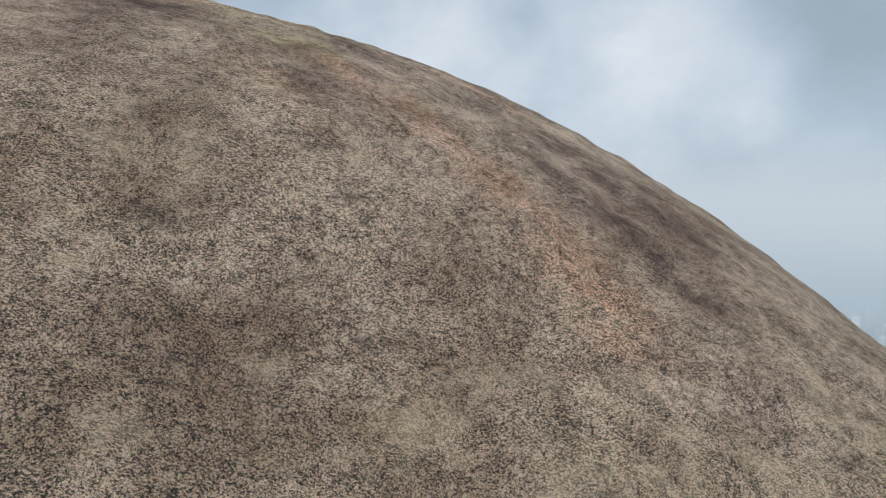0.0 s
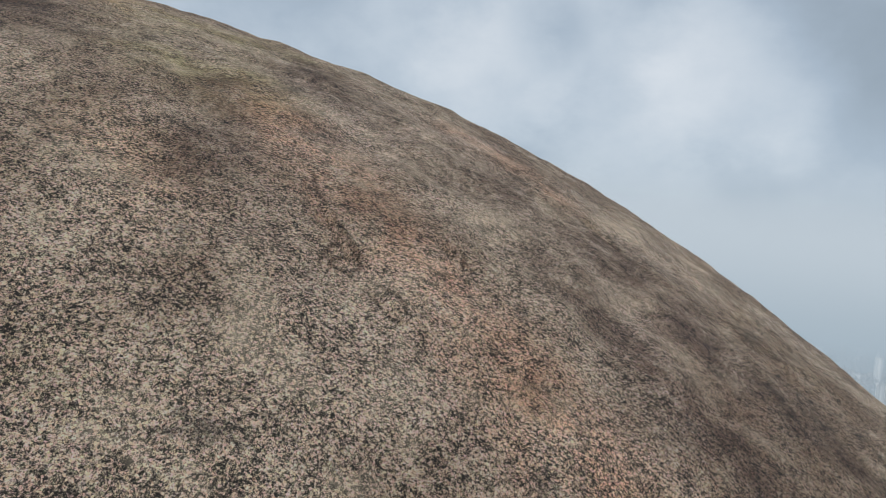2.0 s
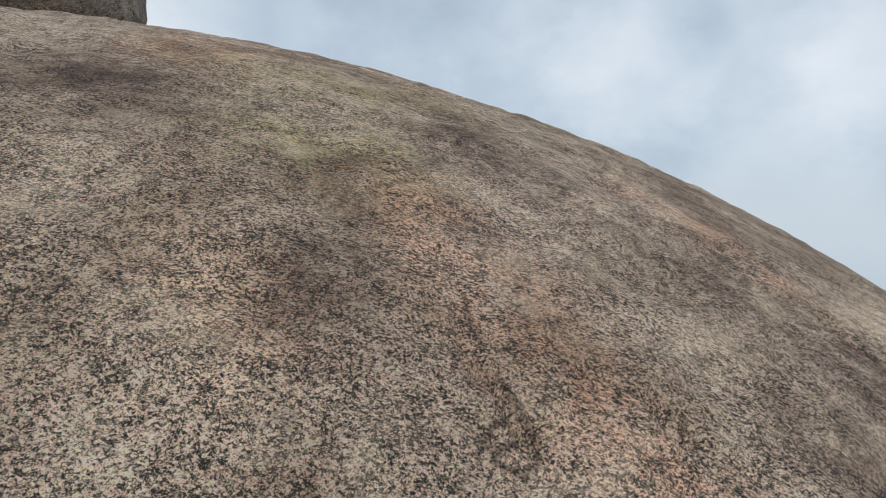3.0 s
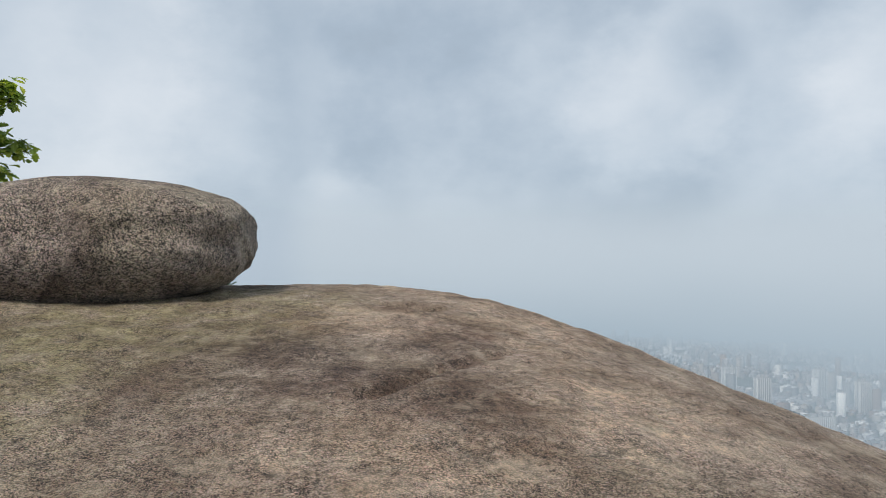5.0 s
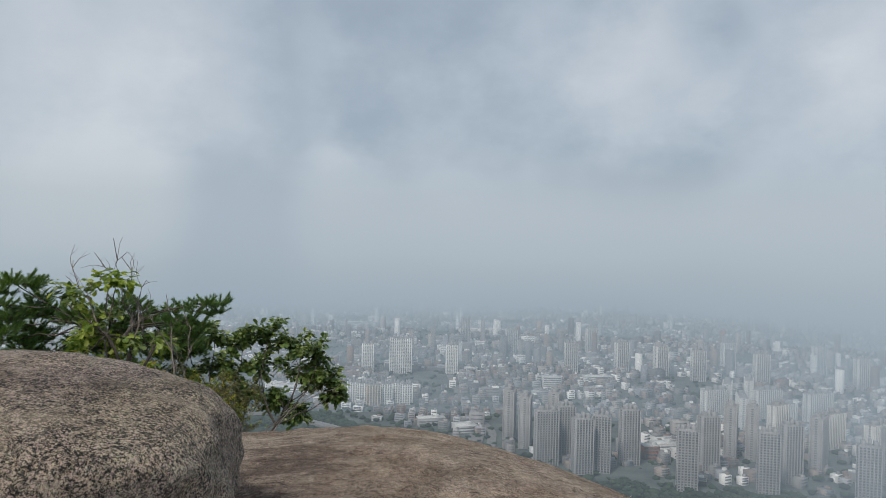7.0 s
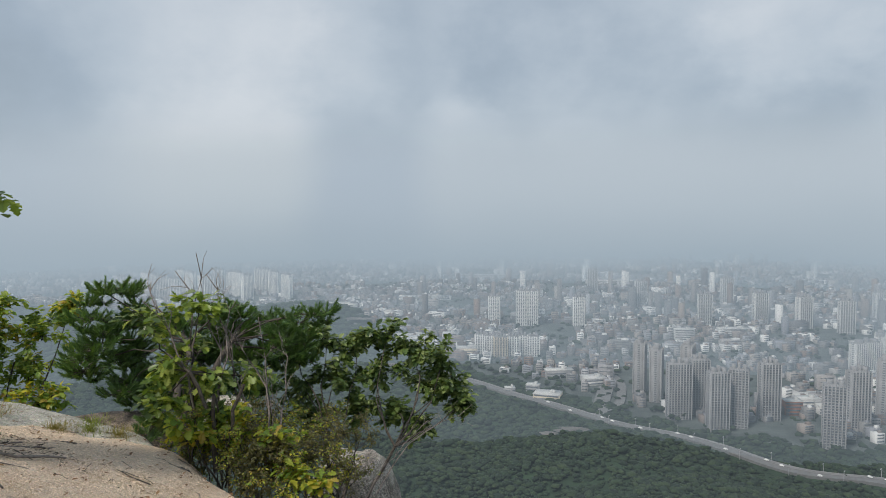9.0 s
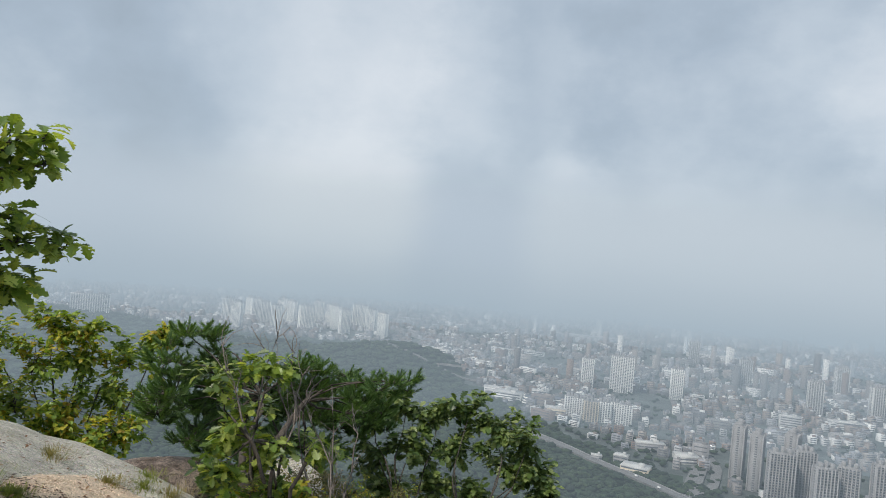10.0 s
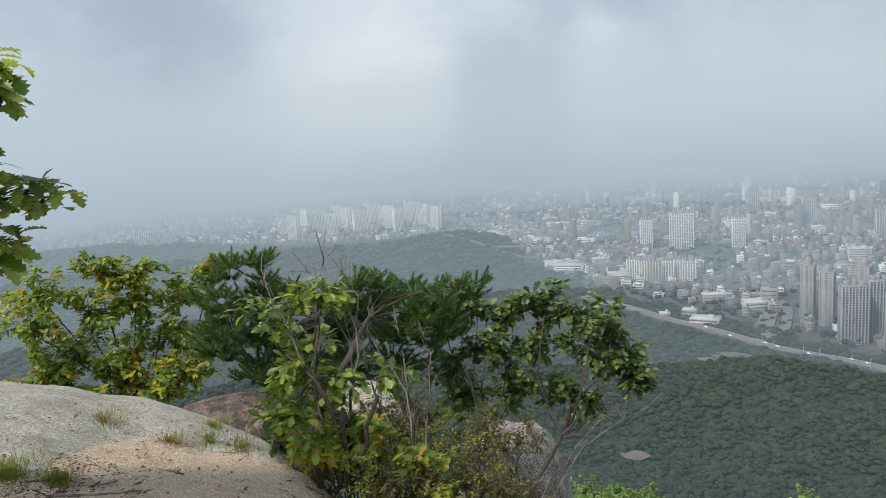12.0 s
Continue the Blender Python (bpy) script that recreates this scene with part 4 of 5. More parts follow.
keep = (rough(dx, dy, 3.5, 31) > -0.15) & (dirt_level(dx, dy) > hump_level(dx, dy) - 0.02) & (dz > local_level(dx, dy) - 0.01)
dx, dy, dz = dx[keep], dy[keep], dz[keep] + 0.02 * rough(dx[keep], dy[keep], 3, 9) + 0.004
ds = rng.lognormal(-4.9, 0.5, len(dx)).clip(0.003, 0.03)
turn = rng.uniform(0, math.pi, len(dx))
long = np.stack([np.cos(turn), np.sin(turn), 0 * turn], 1)
wide = np.stack([-np.sin(turn), np.cos(turn), 0 * turn], 1)
dv = np.stack([dx, dy, dz], 1)[:, None] + (octa[None, :, :1] * long[:, None] * 1.5 + octa[None, :, 1:2] * wide[:, None] * 0.45 + octa[None, :, 2:] * np.array([0, 0, 0.4])) * ds[:, None, None]
df = (ofs[None] + 6 * np.arange(len(dx))[:, None, None]).reshape(-1, 3)
link("bark_crumbs", dv.reshape(-1, 3), df, DEBRIS, smooth=False, label="dark brown crumbs of bark and leaf on the sand", category="debris", kind="stuff")
litter = Leaves()
rr = random.Random(6)
for _ in range(520):
    x, y = rr.uniform(-6.6, -2.2), rr.uniform(9.0, 12.9)
    if past_edge(x, y) > 0.3:
        continue
    litter.add(on_sand(x, y, 0.012), (rr.uniform(-1, 1), rr.uniform(-1, 1), 0.1), (0, 0, 1), rr.uniform(0.02, 0.055), ROUND_OUTLINE, rr.uniform(-0.3, 0.3), 0.3)
litter.object("leaf_litter", LITTER, None, "dry brown leaves scattered over the sand")
bpy.data.objects["leaf_litter"]["category"] = "leaves"


# ---- woods ----
def ico():
    p = (1 + 5**0.5) / 2
    v = np.array([(-1, p, 0), (1, p, 0), (-1, -p, 0), (1, -p, 0), (0, -1, p), (0, 1, p), (0, -1, -p), (0, 1, -p), (p, 0, -1), (p, 0, 1), (-p, 0, -1), (-p, 0, 1)]) / math.hypot(1, p)
    f = np.array([(0, 11, 5), (0, 5, 1), (0, 1, 7), (0, 7, 10), (0, 10, 11), (1, 5, 9), (5, 11, 4), (11, 10, 2), (10, 7, 6), (7, 1, 8), (3, 9, 4), (3, 4, 2), (3, 2, 6), (3, 6, 8), (3, 8, 9), (4, 9, 5), (2, 4, 11), (6, 2, 10), (8, 6, 7), (9, 8, 1)])
    return v, f


def quick(name, verts, faces, mats, index=None, **tags):
    """A mesh from arrays; faces all of one length."""
    me = bpy.data.meshes.new(name)
    n, k = faces.shape
    me.vertices.add(len(verts))
    me.vertices.foreach_set("co", np.asarray(verts, np.float32).ravel())
    me.loops.add(n * k)
    me.loops.foreach_set("vertex_index", faces.astype(np.int32).ravel())
    me.polygons.add(n)
    me.polygons.foreach_set("loop_start", np.arange(0, n * k, k, dtype=np.int32))
    for m in mats:
        me.materials.append(m)
    if index is not None:
        me.polygons.foreach_set("material_index", np.asarray(index, np.int32))
    me.update(calc_edges=True)
    me.validate()
    return tagged(new(name, me), **tags)


def canopy(name, centres, sizes, seed, mat, label):
    rng = np.random.default_rng(seed)
    v, f = ico()
    n = len(centres)
    jit = v[None] * rng.uniform(0.5, 1.5, (n, 12, 1)) * sizes[:, None, None] * np.array([1.2, 1.2, 0.6])
    verts = (centres[:, None] + jit).reshape(-1, 3)
    faces = (f[None] + 12 * np.arange(n)[:, None, None]).reshape(-1, 3)
    return quick(name, verts, faces, [mat], label=label, category="trees", kind="stuff")


def road_gap(x, y):
    """Distance to the valley road."""
    best = np.full(np.shape(x), 1e9)
    for (ax, ay), (bx, by) in zip(ROADLINE, ROADLINE[1:]):
        ux, uy = bx - ax, by - ay
        s = np.clip(((x - ax) * ux + (y - ay) * uy) / (ux * ux + uy * uy), 0, 1)
        best = np.minimum(best, np.hypot(x - ax - s * ux, y - ay - s * uy))
    return best


CLEARINGS = [(2, 837, 20, 10), (-76, 595, 13, 10), (-434, 1415, 60, 14), (-358, 1385, 45, 12), (-287, 1138, 24, 10), (-25, 823, 10, 8), (-6, 829, 14, 7)]


def woods():
    rng = np.random.default_rng(11)
    n = 150000
    left, r = rng.uniform(-52, 60, n), rng.uniform(330, 2300, n)
    keep = (r < forest_edge(left) + 14 * np.sin(left * 1.7)) & (rng.random(n) < np.clip(1.9 - r / 1000, 0.25, 1))
    left, r = left[keep], r[keep]
    a = np.radians(left)
    x, y = -r * np.sin(a), r * np.cos(a)
    ok = road_gap(x, y) > 13
    for cx, cy, w, d in CLEARINGS:
        ok &= ((x - cx) / w) ** 2 + ((y - cy) / d) ** 2 > 1
    x, y, r = x[ok], y[ok], r[ok]
    size = rng.lognormal(0.72, 0.42, len(x)).clip(1.0, 4.2) * (r / 650) ** 0.75
    z = valley_level(x, y) + size * 0.15 + rng.uniform(0, 2.0, len(x)) + 1.5 * np.sin(x * 0.11) * np.sin(y * 0.09)
    for k, (lo, hi) in enumerate([(0, 900), (900, 5000)]):
        s = (r >= lo) & (r < hi)
        canopy("woods", np.stack([x, y, z], 1)[s], size[s], k, FOREST, "dark green mixed forest covering the mountain foot")
    # street and park trees in the town
    n = 16000
    left, r = rng.uniform(-36, 62, n), np.sqrt(rng.uniform(700**2, 2600**2, n))
    s = (r > forest_edge(left)) & ((r < forest_edge(left) + 120) | (rng.random(n) < 0.35))
    a = np.radians(left[s])
    x, y = -r[s] * np.sin(a), r[s] * np.cos(a)
    ok = road_gap(x, y) > 10
    x, y = x[ok], y[ok]
    size = rng.uniform(2.5, 5.0, len(x))
    canopy("town_trees", np.stack([x, y, BASE + size * 0.6], 1), size, 9, FOREST, "dark green trees between the streets of the town")


woods()


# ---- road ----
def strip(name, line, half, lift, mat, label, category="road"):
    pts = [Vector((x, y, 0)) for x, y in line]
    verts, fine = [], []
    for a, b in zip(pts, pts[1:]):
        fine += [a.lerp(b, k / 12) for k in range(12)]
    fine.append(pts[-1])
    for _ in range(6):
        fine = [fine[0]] + [(a + b * 2 + c) / 4 for a, b, c in zip(fine, fine[1:], fine[2:])] + [fine[-1]]
    for k, p in enumerate(fine):
        d = (fine[min(k + 1, len(fine) - 1)] - fine[max(k - 1, 0)]).normalized()
        s = Vector((-d.y, d.x, 0)) * half
        for o, dz in ((-1, -3), (-1, 0), (1, 0), (1, -3)):
            q = p + s * o
            verts.append((q.x, q.y, float(valley_level(p.x, p.y)) + lift + dz))
    faces = []
    for k in range(len(fine) - 1):
        for j in range(3):
            a = 4 * k + j
            faces.append((a, a + 1, a + 5, a + 4))
    return link(name, verts, faces, mat, smooth=False, label=label, category=category, kind="structure")


strip("road", ROADLINE, 6.0, 2.5, ASPHALT, "pale grey main road along the foot of the mountain")
strip("barrier", [(x + 6, y + 5) for x, y in ROADLINE], 0.5, 3.3, CONCRETE, "pale concrete barrier along the main road", "barrier")
strip("road", [(20, 905), (60, 960), (70, 1060), (30, 1250), (10, 1500)], 6, 2.3, ASPHALT, "grey side street running into the town")
strip("road", [(-640, 1500), (-500, 1420), (-380, 1380), (-300, 1400), (-180, 1500)], 3, 2.3, ASPHALT, "grey road at the edge of the far wood")
strip("road", [(47, 1046), (30, 903)], 10, 2.3, ASPHALT, "wide grey street joining the main road")
for cx, cy, w, d in CLEARINGS:
    a = np.linspace(0, 2 * math.pi, 17)[:-1]
    link("clearing", [(cx + w * math.cos(b) * (1 + 0.15 * math.sin(3 * b)), cy + d * math.sin(b), float(valley_level(cx, cy)) + 1.5) for b in a], [list(range(16))], BARE, smooth=False, label="pale bare ground in a clearing of the wood", category="ground", kind="structure")


# ---- town ----
def boxes(spec):
    """Vertices and faces of upright boxes: x, y, z of the foot's centre, width, depth, height, turn."""
    spec = np.asarray(spec, float)
    c = np.array([(-.5, -.5, 0), (.5, -.5, 0), (.5, .5, 0), (-.5, .5, 0), (-.5, -.5, 1), (.5, -.5, 1), (.5, .5, 1), (-.5, .5, 1)])
    p = c[None] * spec[:, None, 3:6]
    co, si = np.cos(spec[:, 6])[:, None], np.sin(spec[:, 6])[:, None]
    q = np.stack([p[..., 0] * co - p[..., 1] * si, p[..., 0] * si + p[..., 1] * co, p[..., 2]], -1) + spec[:, None, :3]
    f = np.array([(0, 1, 5, 4), (1, 2, 6, 5), (2, 3, 7, 6), (3, 0, 4, 7), (4, 5, 6, 7)])
    return q.reshape(-1, 3), (f[None] + 8 * np.arange(len(spec))[:, None, None]).reshape(-1, 4)


def town_material():
    m, t, b = material("town_walls")
    g = t.nodes.new("ShaderNodeNewGeometry").outputs["Random Per Island"]
    c = ramp(t, g, [(0.0, (0.12, 0.12, 0.13)), (0.25, (0.22, 0.22, 0.22)), (0.45, (0.20, 0.14, 0.115)), (0.6, (0.34, 0.32, 0.30)), (0.78, (0.24, 0.25, 0.28)), (0.9, (0.62, 0.62, 0.61)), (1.0, (0.80, 0.80, 0.79))])
    t.links.new(c, b.inputs["Base Color"])
    b.inputs["Roughness"].default_value = 0.85
    return m


TOWN = town_material()


def far_houses():
    rng = np.random.default_rng(4)
    n = 19000
    left, r = rng.uniform(-56, 62, n), np.sqrt(rng.uniform(700**2, 3300**2, n))
    keep = (r > forest_edge(left) + 35) & (r > 900)
    left, r = left[keep], r[keep]
    a = np.radians(left)
    x, y = -r * np.sin(a), r * np.cos(a)
    x, y = np.round(x / 17) * 17 + rng.uniform(-3, 3, len(x)), np.round(y / 19) * 19 + rng.uniform(-3, 3, len(y))
    ok = (road_gap(x, y) > 20) & ~((np.hypot(x - 170, y - 1090) < 120)) & (np.sin(x * 0.012 + 2) * np.sin(y * 0.009 + 1) < 0.75)
    x, y, r, left = x[ok], y[ok], r[ok], left[ok]
    n = len(x)
    turn = np.round(rng.uniform(-0.2, 0.2, n) + np.sin(x * 0.002) * 0.6, 2)
    w, d, h = rng.uniform(8, 15, n), rng.uniform(8, 14, n), rng.uniform(5, 13, n)
    big = rng.random(n) < 0.05
    w[big], d[big], h[big] = w[big] * 2.6, d[big] * 1.5, h[big] * 1.5
    far = (rng.random(n) < 0.045) & (r > 1500) & (left < 12)
    h[far] = rng.uniform(25, 60, far.sum())
    zs = valley_level(x, y)
    body = np.stack([x, y, zs, w, d, h, turn], 1)
    stairs = np.stack([x + w * 0.2, y, zs + h, w * 0.35, d * 0.35, np.full(n, 2.6), turn], 1)
    for k, part_ in enumerate(np.array_split(np.argsort(r), 4)):
        v, f = boxes(np.concatenate([body[part_], stairs[part_]]))
        quick("town_houses", v, f, [TOWN], label="dense low brick and concrete houses of the hazy city", category="houses", kind="stuff")
        sel = part_[h[part_] < 30]
        if k < 2:
            wins = []
            for row in (0.18, 0.5, 0.8):
                wins.append(np.stack([x[sel], y[sel], zs[sel] + h[sel] * row, w[sel] * 0.8, d[sel] + 0.5, np.full(len(sel), 1.3), turn[sel]], 1))
            v, f = boxes(np.concatenate(wins))
            quick("town_windows", v, f, [GLASSY], label="dark window bands of the low houses", category="windows", kind="stuff")


far_houses()


def tower(width, depth, storeys, columns, wall, seed, crown=True, gaps=(0.5,), label=""):
    """An apartment block: wall, window boxes by storey and column, balcony slabs, roof huts."""
    rng = random.Random(seed)
    base = new("apartment_building")
    tagged(base, label, "apartment building", "apartment buildings")
    high = storeys * 2.9
    body = [(0, 0, 0, width, depth, high, 0)]
    v, f = boxes(body)
    quick("wall", v, f, [wall]).parent = base
    fins, wins, slabs = [], [], []
    for side in (-1, 1):
        for c in range(columns + 1):
            fins.append((-width / 2 + c * width / columns, side * (depth / 2 + 0.5), 0, 1.3, 1.6, high + (1.2 if c % 2 else 0), 0))
        for s in range(storeys):
            slabs.append((0, side * (depth / 2 + 0.3), s * 2.9, width - 0.4, 0.8, 0.5, 0))
            for c in range(columns):
                wins.append((-width / 2 + (c + 0.5) * width / columns, side * (depth / 2 + 0.05), s * 2.9 + 1.0, width / columns * 0.55, 0.3, 1.5, 0))
    for s in range(storeys):
        for e in (-1, 1):
            wins.append((e * width / 2, 0, s * 2.9 + 1.0, 0.3, depth * 0.22, 1.4, 0))
    for name, spec, mat in (("pier", fins, wall), ("balcony_slabs", slabs, CONCRETE if wall is not WHITE else PALE), ("windows", wins, GLASSY)):
        v, f = boxes(spec)
        o = quick(name, v, f, [mat], kind="stuff")
        o.parent = base
    roof = [(0, 0, high, width * 0.96, depth * 0.9, 1.2, 0)]
    if crown:
        roof += [(x, 0, high + 1.2, width * 0.2, depth * 0.6, 4.2, 0) for x in (-width * 0.28, width * 0.28)]
        roof += [(0, 0, high + 1.2, width * 0.12, depth * 0.4, 6.5, 0)]
    v, f = boxes(roof)
    quick("roof", v, f, [CONCRETE]).parent = base
    return base


def put_many(kind, places):
    first, rest = places[0], places[1:]
    for x, y, turn in rest:
        copy_thing(kind, pose(x, y, float(valley_level(x, y)), 0, 0, turn))
    kind.matrix_world = pose(first[0], first[1], float(valley_level(first[0], first[1])), 0, 0, first[2])


def away(left, r, turn):
    a = radians(left)
    return (-r * math.sin(a), r * math.cos(a), turn)


put_many(tower(21, 14, 23, 6, CONCRETE, 1, label="tall grey apartment tower with windows in rows near the main road"),
         [away(-10.5, 895, 12), away(-11.9, 912, -15), away(-13.9, 948, 8), away(-18.0, 872, -12), away(-23.4, 900, -14), away(-19.4, 950, 10), away(-24.8, 960, 8), away(-9.2, 960, 10), away(-29.5, 900, -20), away(-33, 930, -20)])
put_many(tower(27, 13, 23, 8, CONCRETE, 2, label="broad grey apartment slab with balconies"),
         [away(-7.8, 935, 8), away(-6.2, 1000, 78), away(-5.0, 1040, 78), away(-8.4, 1040, 72), away(-22.3, 1040, 66), away(-26.5, 1020, 50), away(-20.9, 1030, 66), away(-31, 1010, 15)])
put_many(tower(46, 13, 16, 12, PALE, 3, label="white apartment slab with a bright roof edge"),
         [away(-24.2, 1180, 30), away(-27.2, 1150, 32), away(-30.1, 1120, 30), away(-21.6, 1220, 74), away(-23.2, 1290, 20), away(-26.4, 1300, 22), away(-19.8, 1250, 25), away(-33.0, 1250, 20), away(-20.6, 1330, 68), away(-22.0, 1380, 68)])
slab = tower(84, 16, 15, 16, WHITE, 9, label="wide white apartment slab alone at the edge of the far wood")
slab.matrix_world = pose(*away(42.3, 1960, 0)[:2], float(valley_level(*away(42.3, 1960, 0)[:2])), 0, 0, 40)
put_many(tower(26, 15, 21, 6, PALE, 4, label="tall pale apartment tower standing in the hazy town"),
         [away(-9.5, 1600, 0), away(-13.2, 1650, 15), away(-16.0, 1620, 20), away(-18.6, 1590, 0), away(-20.6, 1750, 10), away(-22.8, 1600, 5), away(-26.4, 1800, 20), away(-29.0, 1650, 10), away(-5.0, 1800, 5), away(-11.0, 1900, 10), away(-1.5, 2050, 0),
          away(-45.6, 1500, 5), away(-47.0, 1540, 5), away(-49.5, 1480, 10), away(-43.8, 1600, 0)])
put_many(tower(22, 15, 20, 6, WHITE, 14, label="slim white apartment tower beside the high-rise"), [away(5.9, 1530, 10), away(-0.5, 1530, 5)])
put_many(tower(44, 20, 24, 10, WHITE, 5, label="broad twin-topped high-rise, the tallest of the town"), [away(3.4, 1530, 4)])
put_many(tower(20, 14, 11, 5, WHITE, 6, label="pale apartment block of middle height"),
         [away(6.9, 1255, 10), away(6.2, 1245, 10), away(4.5, 1240, 12), away(3.8, 1250, 0), away(2.9, 1240, 0)])
put_many(tower(22, 13, 11, 5, CREAM, 7, label="cream apartment block of middle height"), [away(5.4, 1232, 10)])
put_many(tower(26, 13, 22, 7, WHITE, 8, label="white apartment tower of the far estate behind the wood"),
         [away(21.6 + 0.66 * k + (0.25 if k % 3 else 0), 1960 + 60 * (k % 4) + 20 * (k % 3), 20 * (k % 5) - 30) for k in range(18)])


def hall(name, x, y, w, d, h, turn, mat, roof, label):
    base = new(name)
    base.matrix_world = pose(x, y, float(valley_level(x, y)), 0, 0, turn)
    tagged(base, label, "building")
    v, f = boxes([(0, 0, 0, w, d, h, 0)])
    quick("wall", v, f, [mat]).parent = base
    v, f = boxes([(0, 0, h, w * 1.03, d * 1.03, 1.0, 0), (w * 0.2, 0, h + 1, w * 0.2, d * 0.3, 3, 0)])
    quick("roof", v, f, [roof]).parent = base
    v, f = boxes([(0, 0, z, w * 0.94, d + 0.6, 1.6, 0) for z in np.arange(2.0, h - 1.5, 4.0)])
    quick("windows", v, f, [GLASSY], kind="stuff").parent = base
    return base


for l, r, w, d, h, turn, mat, lab in [(1.0, 1100, 40, 16, 11, 15, CONCRETE, "grey school building with a flat roof"), (-1.6, 1070, 30, 26, 9, 20, PALE, "low pale hall beside the school"), (11.6, 1330, 50, 30, 12, 0, WHITE, "long white hall with window bands"),
                                     (12.2, 1370, 60, 18, 10, 10, WHITE, "long white low building with window bands"), (14.5, 1600, 90, 18, 7, -8, WHITE, "long white-roofed shed beside the wood"), (17.5, 1640, 70, 14, 6, -14, WHITE, "white-roofed market hall beside the wood"),
                                     (-16.6, 1060, 44, 24, 9, -10, WHITE, "white-roofed hall between the towers"), (-15.4, 985, 20, 14, 17, 5, BRICKY, "red brick office building between the towers"), (-17.6, 1010, 26, 18, 10, 5, PALE, "white low building between the towers"),
                                     (8.0, 1250, 34, 20, 11, 5, CREAM, "cream building near the wood's edge"), (6.0, 2350, 200, 20, 12, 3, PALE, "long pale elevated railway station"), (-3.0, 2250, 160, 18, 10, 5, PALE, "long pale elevated rail structure"), (11.0, 1900, 120, 16, 8, 6, WHITE, "long white depot roof"),
                                     (-11.5, 1500, 60, 22, 12, 8, PALE, "pale school block in the dense houses"), (-20, 1450, 60, 20, 12, 8, PALE, "pale office block in the dense houses"),
                                     (1.8, 976, 34, 24, 8, -10, CREAM, "large cream building beside the road junction"),
                                     (2.9, 1018, 18, 14, 9, -10, CONCRETE, "pale office block beside the road junction"),
                                     (4.7, 1011, 14, 10, 6, 10, CONCRETE, "low grey house beside the main road"),
                                     (-16.3, 1018, 30, 18, 14, 10, PALE, "pale block beside the red brick building"),
                                     (12.2, 1343, 50, 16, 9, 5, CONCRETE, "long grey low hall at the wood edge"),
                                     (9.3, 1355, 26, 18, 16, 5, WHITE, "white block at the wood edge"),
                                     (-8.1, 1420, 34, 20, 20, 0, PALE, "pale office block in the haze")]:
    x, y, _ = away(l, r, 0)
    hall("building", x, y, w, d, h, turn, mat, PALE, lab)


# stepped round building at the wood's edge
def drum(x, y, label):
    base = new("round_building")
    base.matrix_world = pose(x, y, float(valley_level(x, y)))
    tagged(base, label, "building")
    bm = bmesh.new()
    for z, r, h in ((0, 17, 4), (4, 15.5, 4), (8, 13, 4)):
        bmesh.ops.create_cone(bm, cap_ends=True, segments=32, radius1=r, radius2=r, depth=h * 0.55, matrix=Matrix.Translation((0, 0, z + h * 0.27)))
    finish_bm("wall", bm, WHITE, base)
    bm = bmesh.new()
    for z, r, h in ((0, 15.5, 4), (4, 14, 4), (8, 11.5, 4)):
        bmesh.ops.create_cone(bm, cap_ends=True, segments=32, radius1=r, radius2=r, depth=h * 0.45, matrix=Matrix.Translation((0, 0, z + h * 0.77)))
    finish_bm("window_band", bm, GLASSY, base)


for l, r in ((8.0, 1330), (9.9, 1320)):
    x, y, _ = away(l, r, 0)
    drum(x, y, "round white building with stepped storeys at the wood's edge")


# lamp posts and vehicles on the main road
def on_road(s, off):
    seg = [math.dist(a, b) for a, b in zip(ROADLINE, ROADLINE[1:])]
    s = s * sum(seg)
    for (a, b), n in zip(zip(ROADLINE, ROADLINE[1:]), seg):
        if s <= n:
            u = Vector((b[0] - a[0], b[1] - a[1])) / n
            p = Vector(a) + u * s + Vector((-u.y, u.x)) * off
            return p.x, p.y, math.degrees(math.atan2(u.y, u.x))
        s -= n
    return (*ROADLINE[-1], 0)


lamp = tagged(new("street_lamp"), "slim grey street lamp beside the main road", "street lamp", "lamps along the road")
v, f = boxes([(0, 0, 0, 0.45, 0.45, 11, 0)])
quick("pole", v, f, [CONCRETE]).parent = lamp
v, f = boxes([(1.2, 0, 10.8, 3.0, 0.4, 0.4, 0)])
quick("arm", v, f, [PALE]).parent = lamp
for k in range(1, 26):
    x, y, a = on_road(0.3 + k * 0.026, 8.6 if k % 2 else -8.6)
    m = pose(x, y, float(valley_level(x, y)), 0, 0, a + (90 if k % 2 == 0 else -90))
    if k == 1:
        lamp.matrix_world = m
    else:
        copy_thing(lamp, m)
car = tagged(new("car"), "small car driving on the main road, too far to tell more", "car", "cars on the road")
v, f = boxes([(0, 0, 0.3, 4.4, 1.8, 0.8, 0), (-0.2, 0, 1.1, 2.4, 1.6, 0.6, 0)])
quick("body", v, f, [WHITE]).parent = car
v, f = boxes([(x, y, 0, 0.65, 0.25, 0.65, 0) for x in (-1.4, 1.4) for y in (-0.8, 0.8)])
quick("wheels", v, f, [ASPHALT]).parent = car
for k in range(22):
    x, y, a = on_road(0.25 + k * 0.033 + 0.008 * (k % 3), (3.4, -3.4, 5.6)[k % 3])
    m = pose(x, y, float(valley_level(x, y)) + 2.5, 0, 0, a)
    if k == 0:
        car.matrix_world = m
    else:
        copy_thing(car, m)


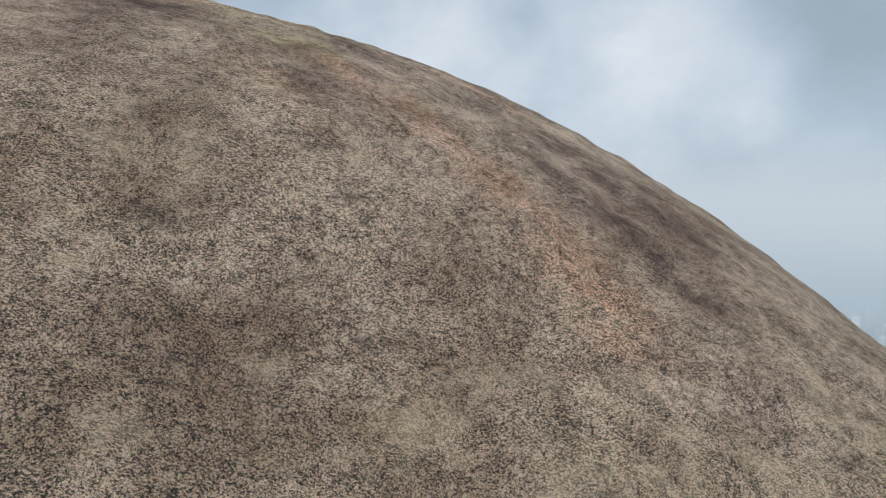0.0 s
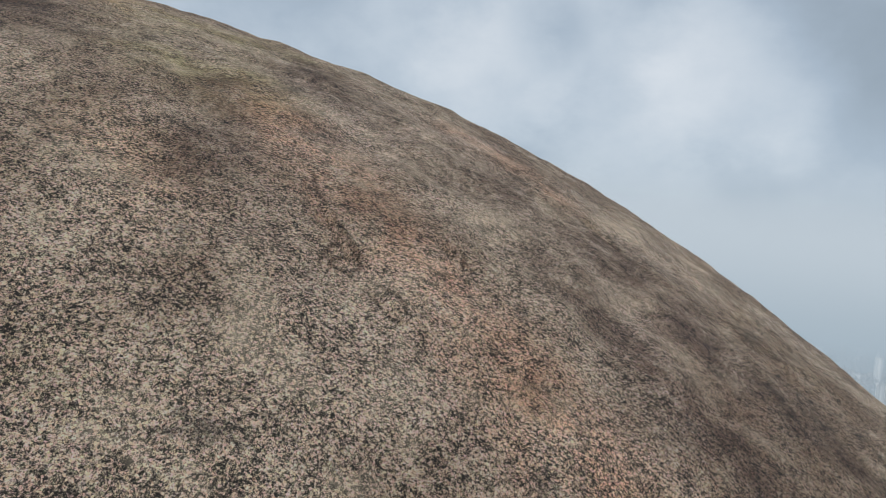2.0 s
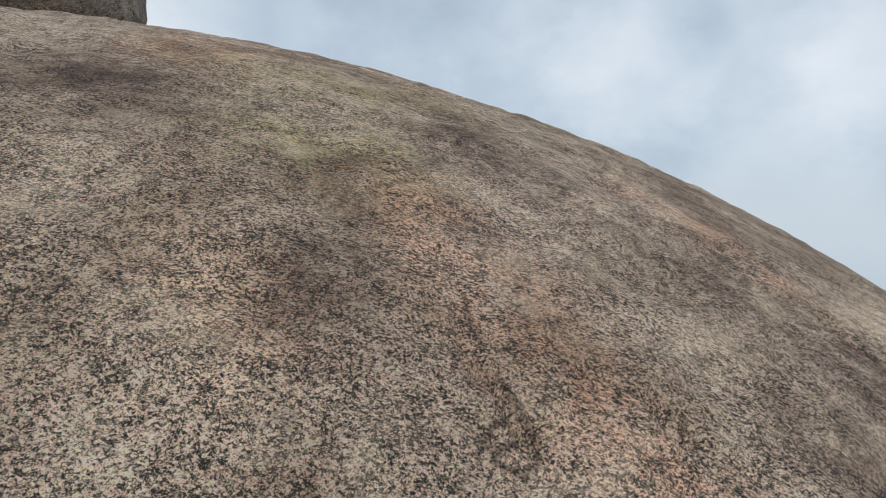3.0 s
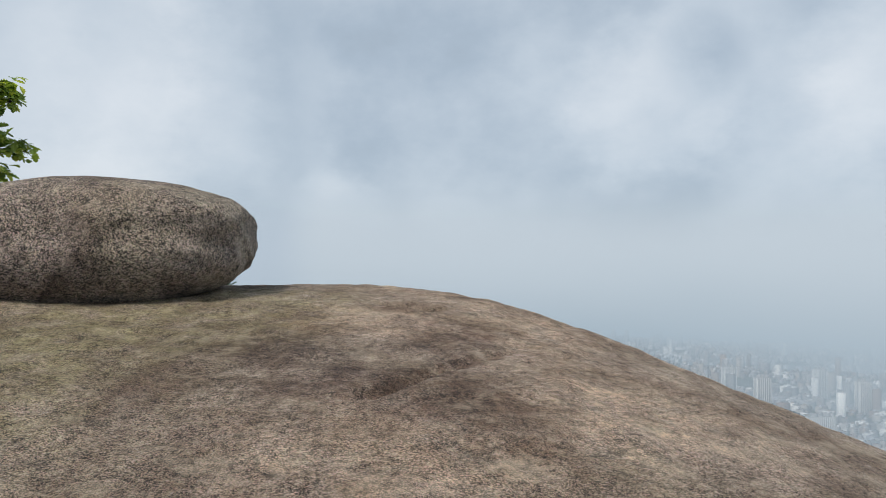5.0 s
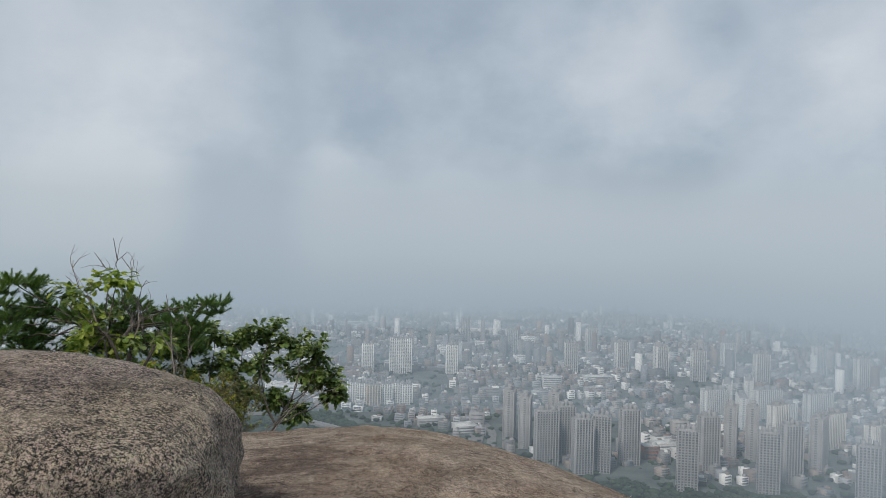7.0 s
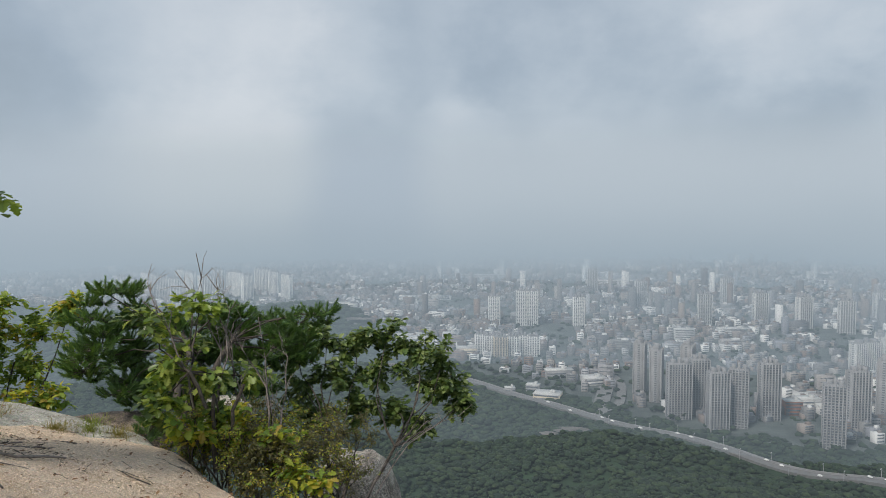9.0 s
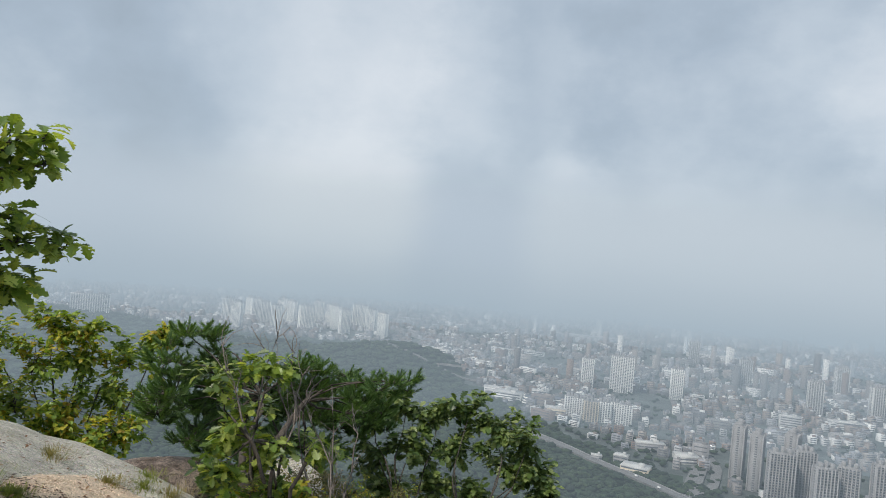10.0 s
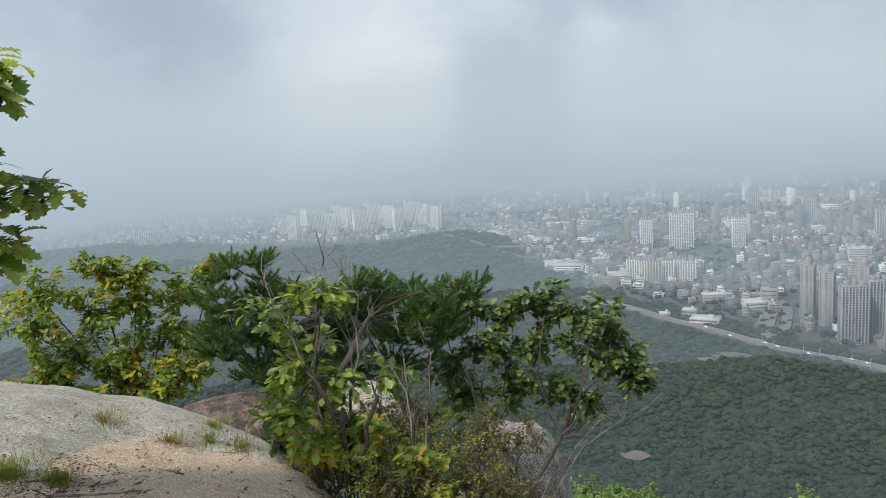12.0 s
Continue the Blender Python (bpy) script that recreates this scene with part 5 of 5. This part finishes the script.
# ---- fog banks: haze painted as glowing see-through shells ----
def fog_glow_material(name, thin, thick, low, high, fade, color):
    """Haze painted as drifting fog that glows: thin below, closing up between the heights low and high (metres)."""
    m = bpy.data.materials.new(name)
    m.use_nodes = True
    t = m.node_tree
    t.nodes.remove(t.nodes["Principled BSDF"])
    geo = t.nodes.new("ShaderNodeNewGeometry")
    sep = t.nodes.new("ShaderNodeSeparateXYZ")
    t.links.new(geo.outputs["Position"], sep.inputs[0])
    mp = t.nodes.new("ShaderNodeMapping")
    mp.inputs["Scale"].default_value = (0.0016, 0.0016, 0.006)
    t.links.new(geo.outputs["Position"], mp.inputs[0])
    n = node(t, "ShaderNodeTexNoise", Scale=1.0, Detail=5.0, Roughness=0.55)
    t.links.new(mp.outputs[0], n.inputs["Vector"])
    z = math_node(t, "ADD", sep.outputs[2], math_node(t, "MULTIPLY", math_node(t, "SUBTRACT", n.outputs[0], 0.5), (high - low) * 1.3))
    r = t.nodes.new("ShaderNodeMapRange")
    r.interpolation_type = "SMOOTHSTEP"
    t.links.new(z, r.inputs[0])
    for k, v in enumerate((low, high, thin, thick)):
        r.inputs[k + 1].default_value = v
    lefts = math_node(t, "MULTIPLY", math_node(t, "ARCTAN2", math_node(t, "MULTIPLY", sep.outputs[0], -1.0), sep.outputs[1]), 180 / math.pi)
    lefts = math_node(t, "ADD", lefts, math_node(t, "MULTIPLY", math_node(t, "SUBTRACT", n.outputs[0], 0.5), 6))
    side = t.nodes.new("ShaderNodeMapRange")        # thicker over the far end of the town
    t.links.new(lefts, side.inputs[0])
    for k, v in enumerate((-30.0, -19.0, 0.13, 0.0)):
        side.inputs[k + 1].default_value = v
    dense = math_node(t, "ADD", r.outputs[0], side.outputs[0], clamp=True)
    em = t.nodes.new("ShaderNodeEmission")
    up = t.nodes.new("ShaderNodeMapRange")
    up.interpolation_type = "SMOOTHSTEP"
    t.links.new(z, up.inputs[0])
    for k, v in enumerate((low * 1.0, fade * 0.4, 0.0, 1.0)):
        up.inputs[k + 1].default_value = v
    shade = mix_color(t, up.outputs[0], color, FOG_GLOW_HIGH)
    # the glow is tinted so the sky's lanes carry on into the haze
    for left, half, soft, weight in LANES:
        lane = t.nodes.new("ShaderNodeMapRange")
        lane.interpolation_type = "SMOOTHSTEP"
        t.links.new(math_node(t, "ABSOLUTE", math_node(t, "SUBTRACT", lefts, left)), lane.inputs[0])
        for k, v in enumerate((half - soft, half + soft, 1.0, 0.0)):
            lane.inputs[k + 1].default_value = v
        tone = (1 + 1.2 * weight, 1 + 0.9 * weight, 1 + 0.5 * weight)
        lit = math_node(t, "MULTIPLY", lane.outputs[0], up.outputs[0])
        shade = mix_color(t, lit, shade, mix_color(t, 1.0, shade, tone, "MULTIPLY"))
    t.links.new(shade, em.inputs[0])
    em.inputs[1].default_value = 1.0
    tr = t.nodes.new("ShaderNodeBsdfTransparent")
    mx = t.nodes.new("ShaderNodeMixShader")
    top = t.nodes.new("ShaderNodeMapRange")
    top.interpolation_type = "SMOOTHSTEP"
    t.links.new(sep.outputs[2], top.inputs[0])
    for k, v in enumerate((-0.25 * fade, fade, 1.0, 0.0)):
        top.inputs[k + 1].default_value = v
    t.links.new(math_node(t, "MULTIPLY", dense, top.outputs[0]), mx.inputs[0])
    t.links.new(tr.outputs[0], mx.inputs[1])
    t.links.new(em.outputs[0], mx.inputs[2])
    t.links.new(mx.outputs[0], t.nodes["Material Output"].inputs[0])
    return m


def fog_shell(radius, thin, thick, low, high, fade, color):
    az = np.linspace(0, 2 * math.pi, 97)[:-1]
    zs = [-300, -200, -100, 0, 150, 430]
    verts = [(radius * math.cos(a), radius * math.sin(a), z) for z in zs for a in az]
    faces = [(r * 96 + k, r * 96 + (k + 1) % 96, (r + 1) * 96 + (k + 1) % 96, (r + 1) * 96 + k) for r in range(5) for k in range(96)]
    ob = link("backdrop", verts, faces, fog_glow_material("fog", thin, thick, low, high, fade, color), label="see-through glowing shell painted as grey haze over the valley", category="fog", kind="structure")
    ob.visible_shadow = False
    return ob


# glow colours of the painted haze: low down, and brighter higher up
FOG_GLOW, FOG_GLOW_HIGH = (0.345, 0.430, 0.500), (0.495, 0.565, 0.63)
for radius, thin, thick, low, high, fade in FOG_SHELLS:
    fog_shell(radius, thin, thick, low, high, fade, FOG_GLOW)
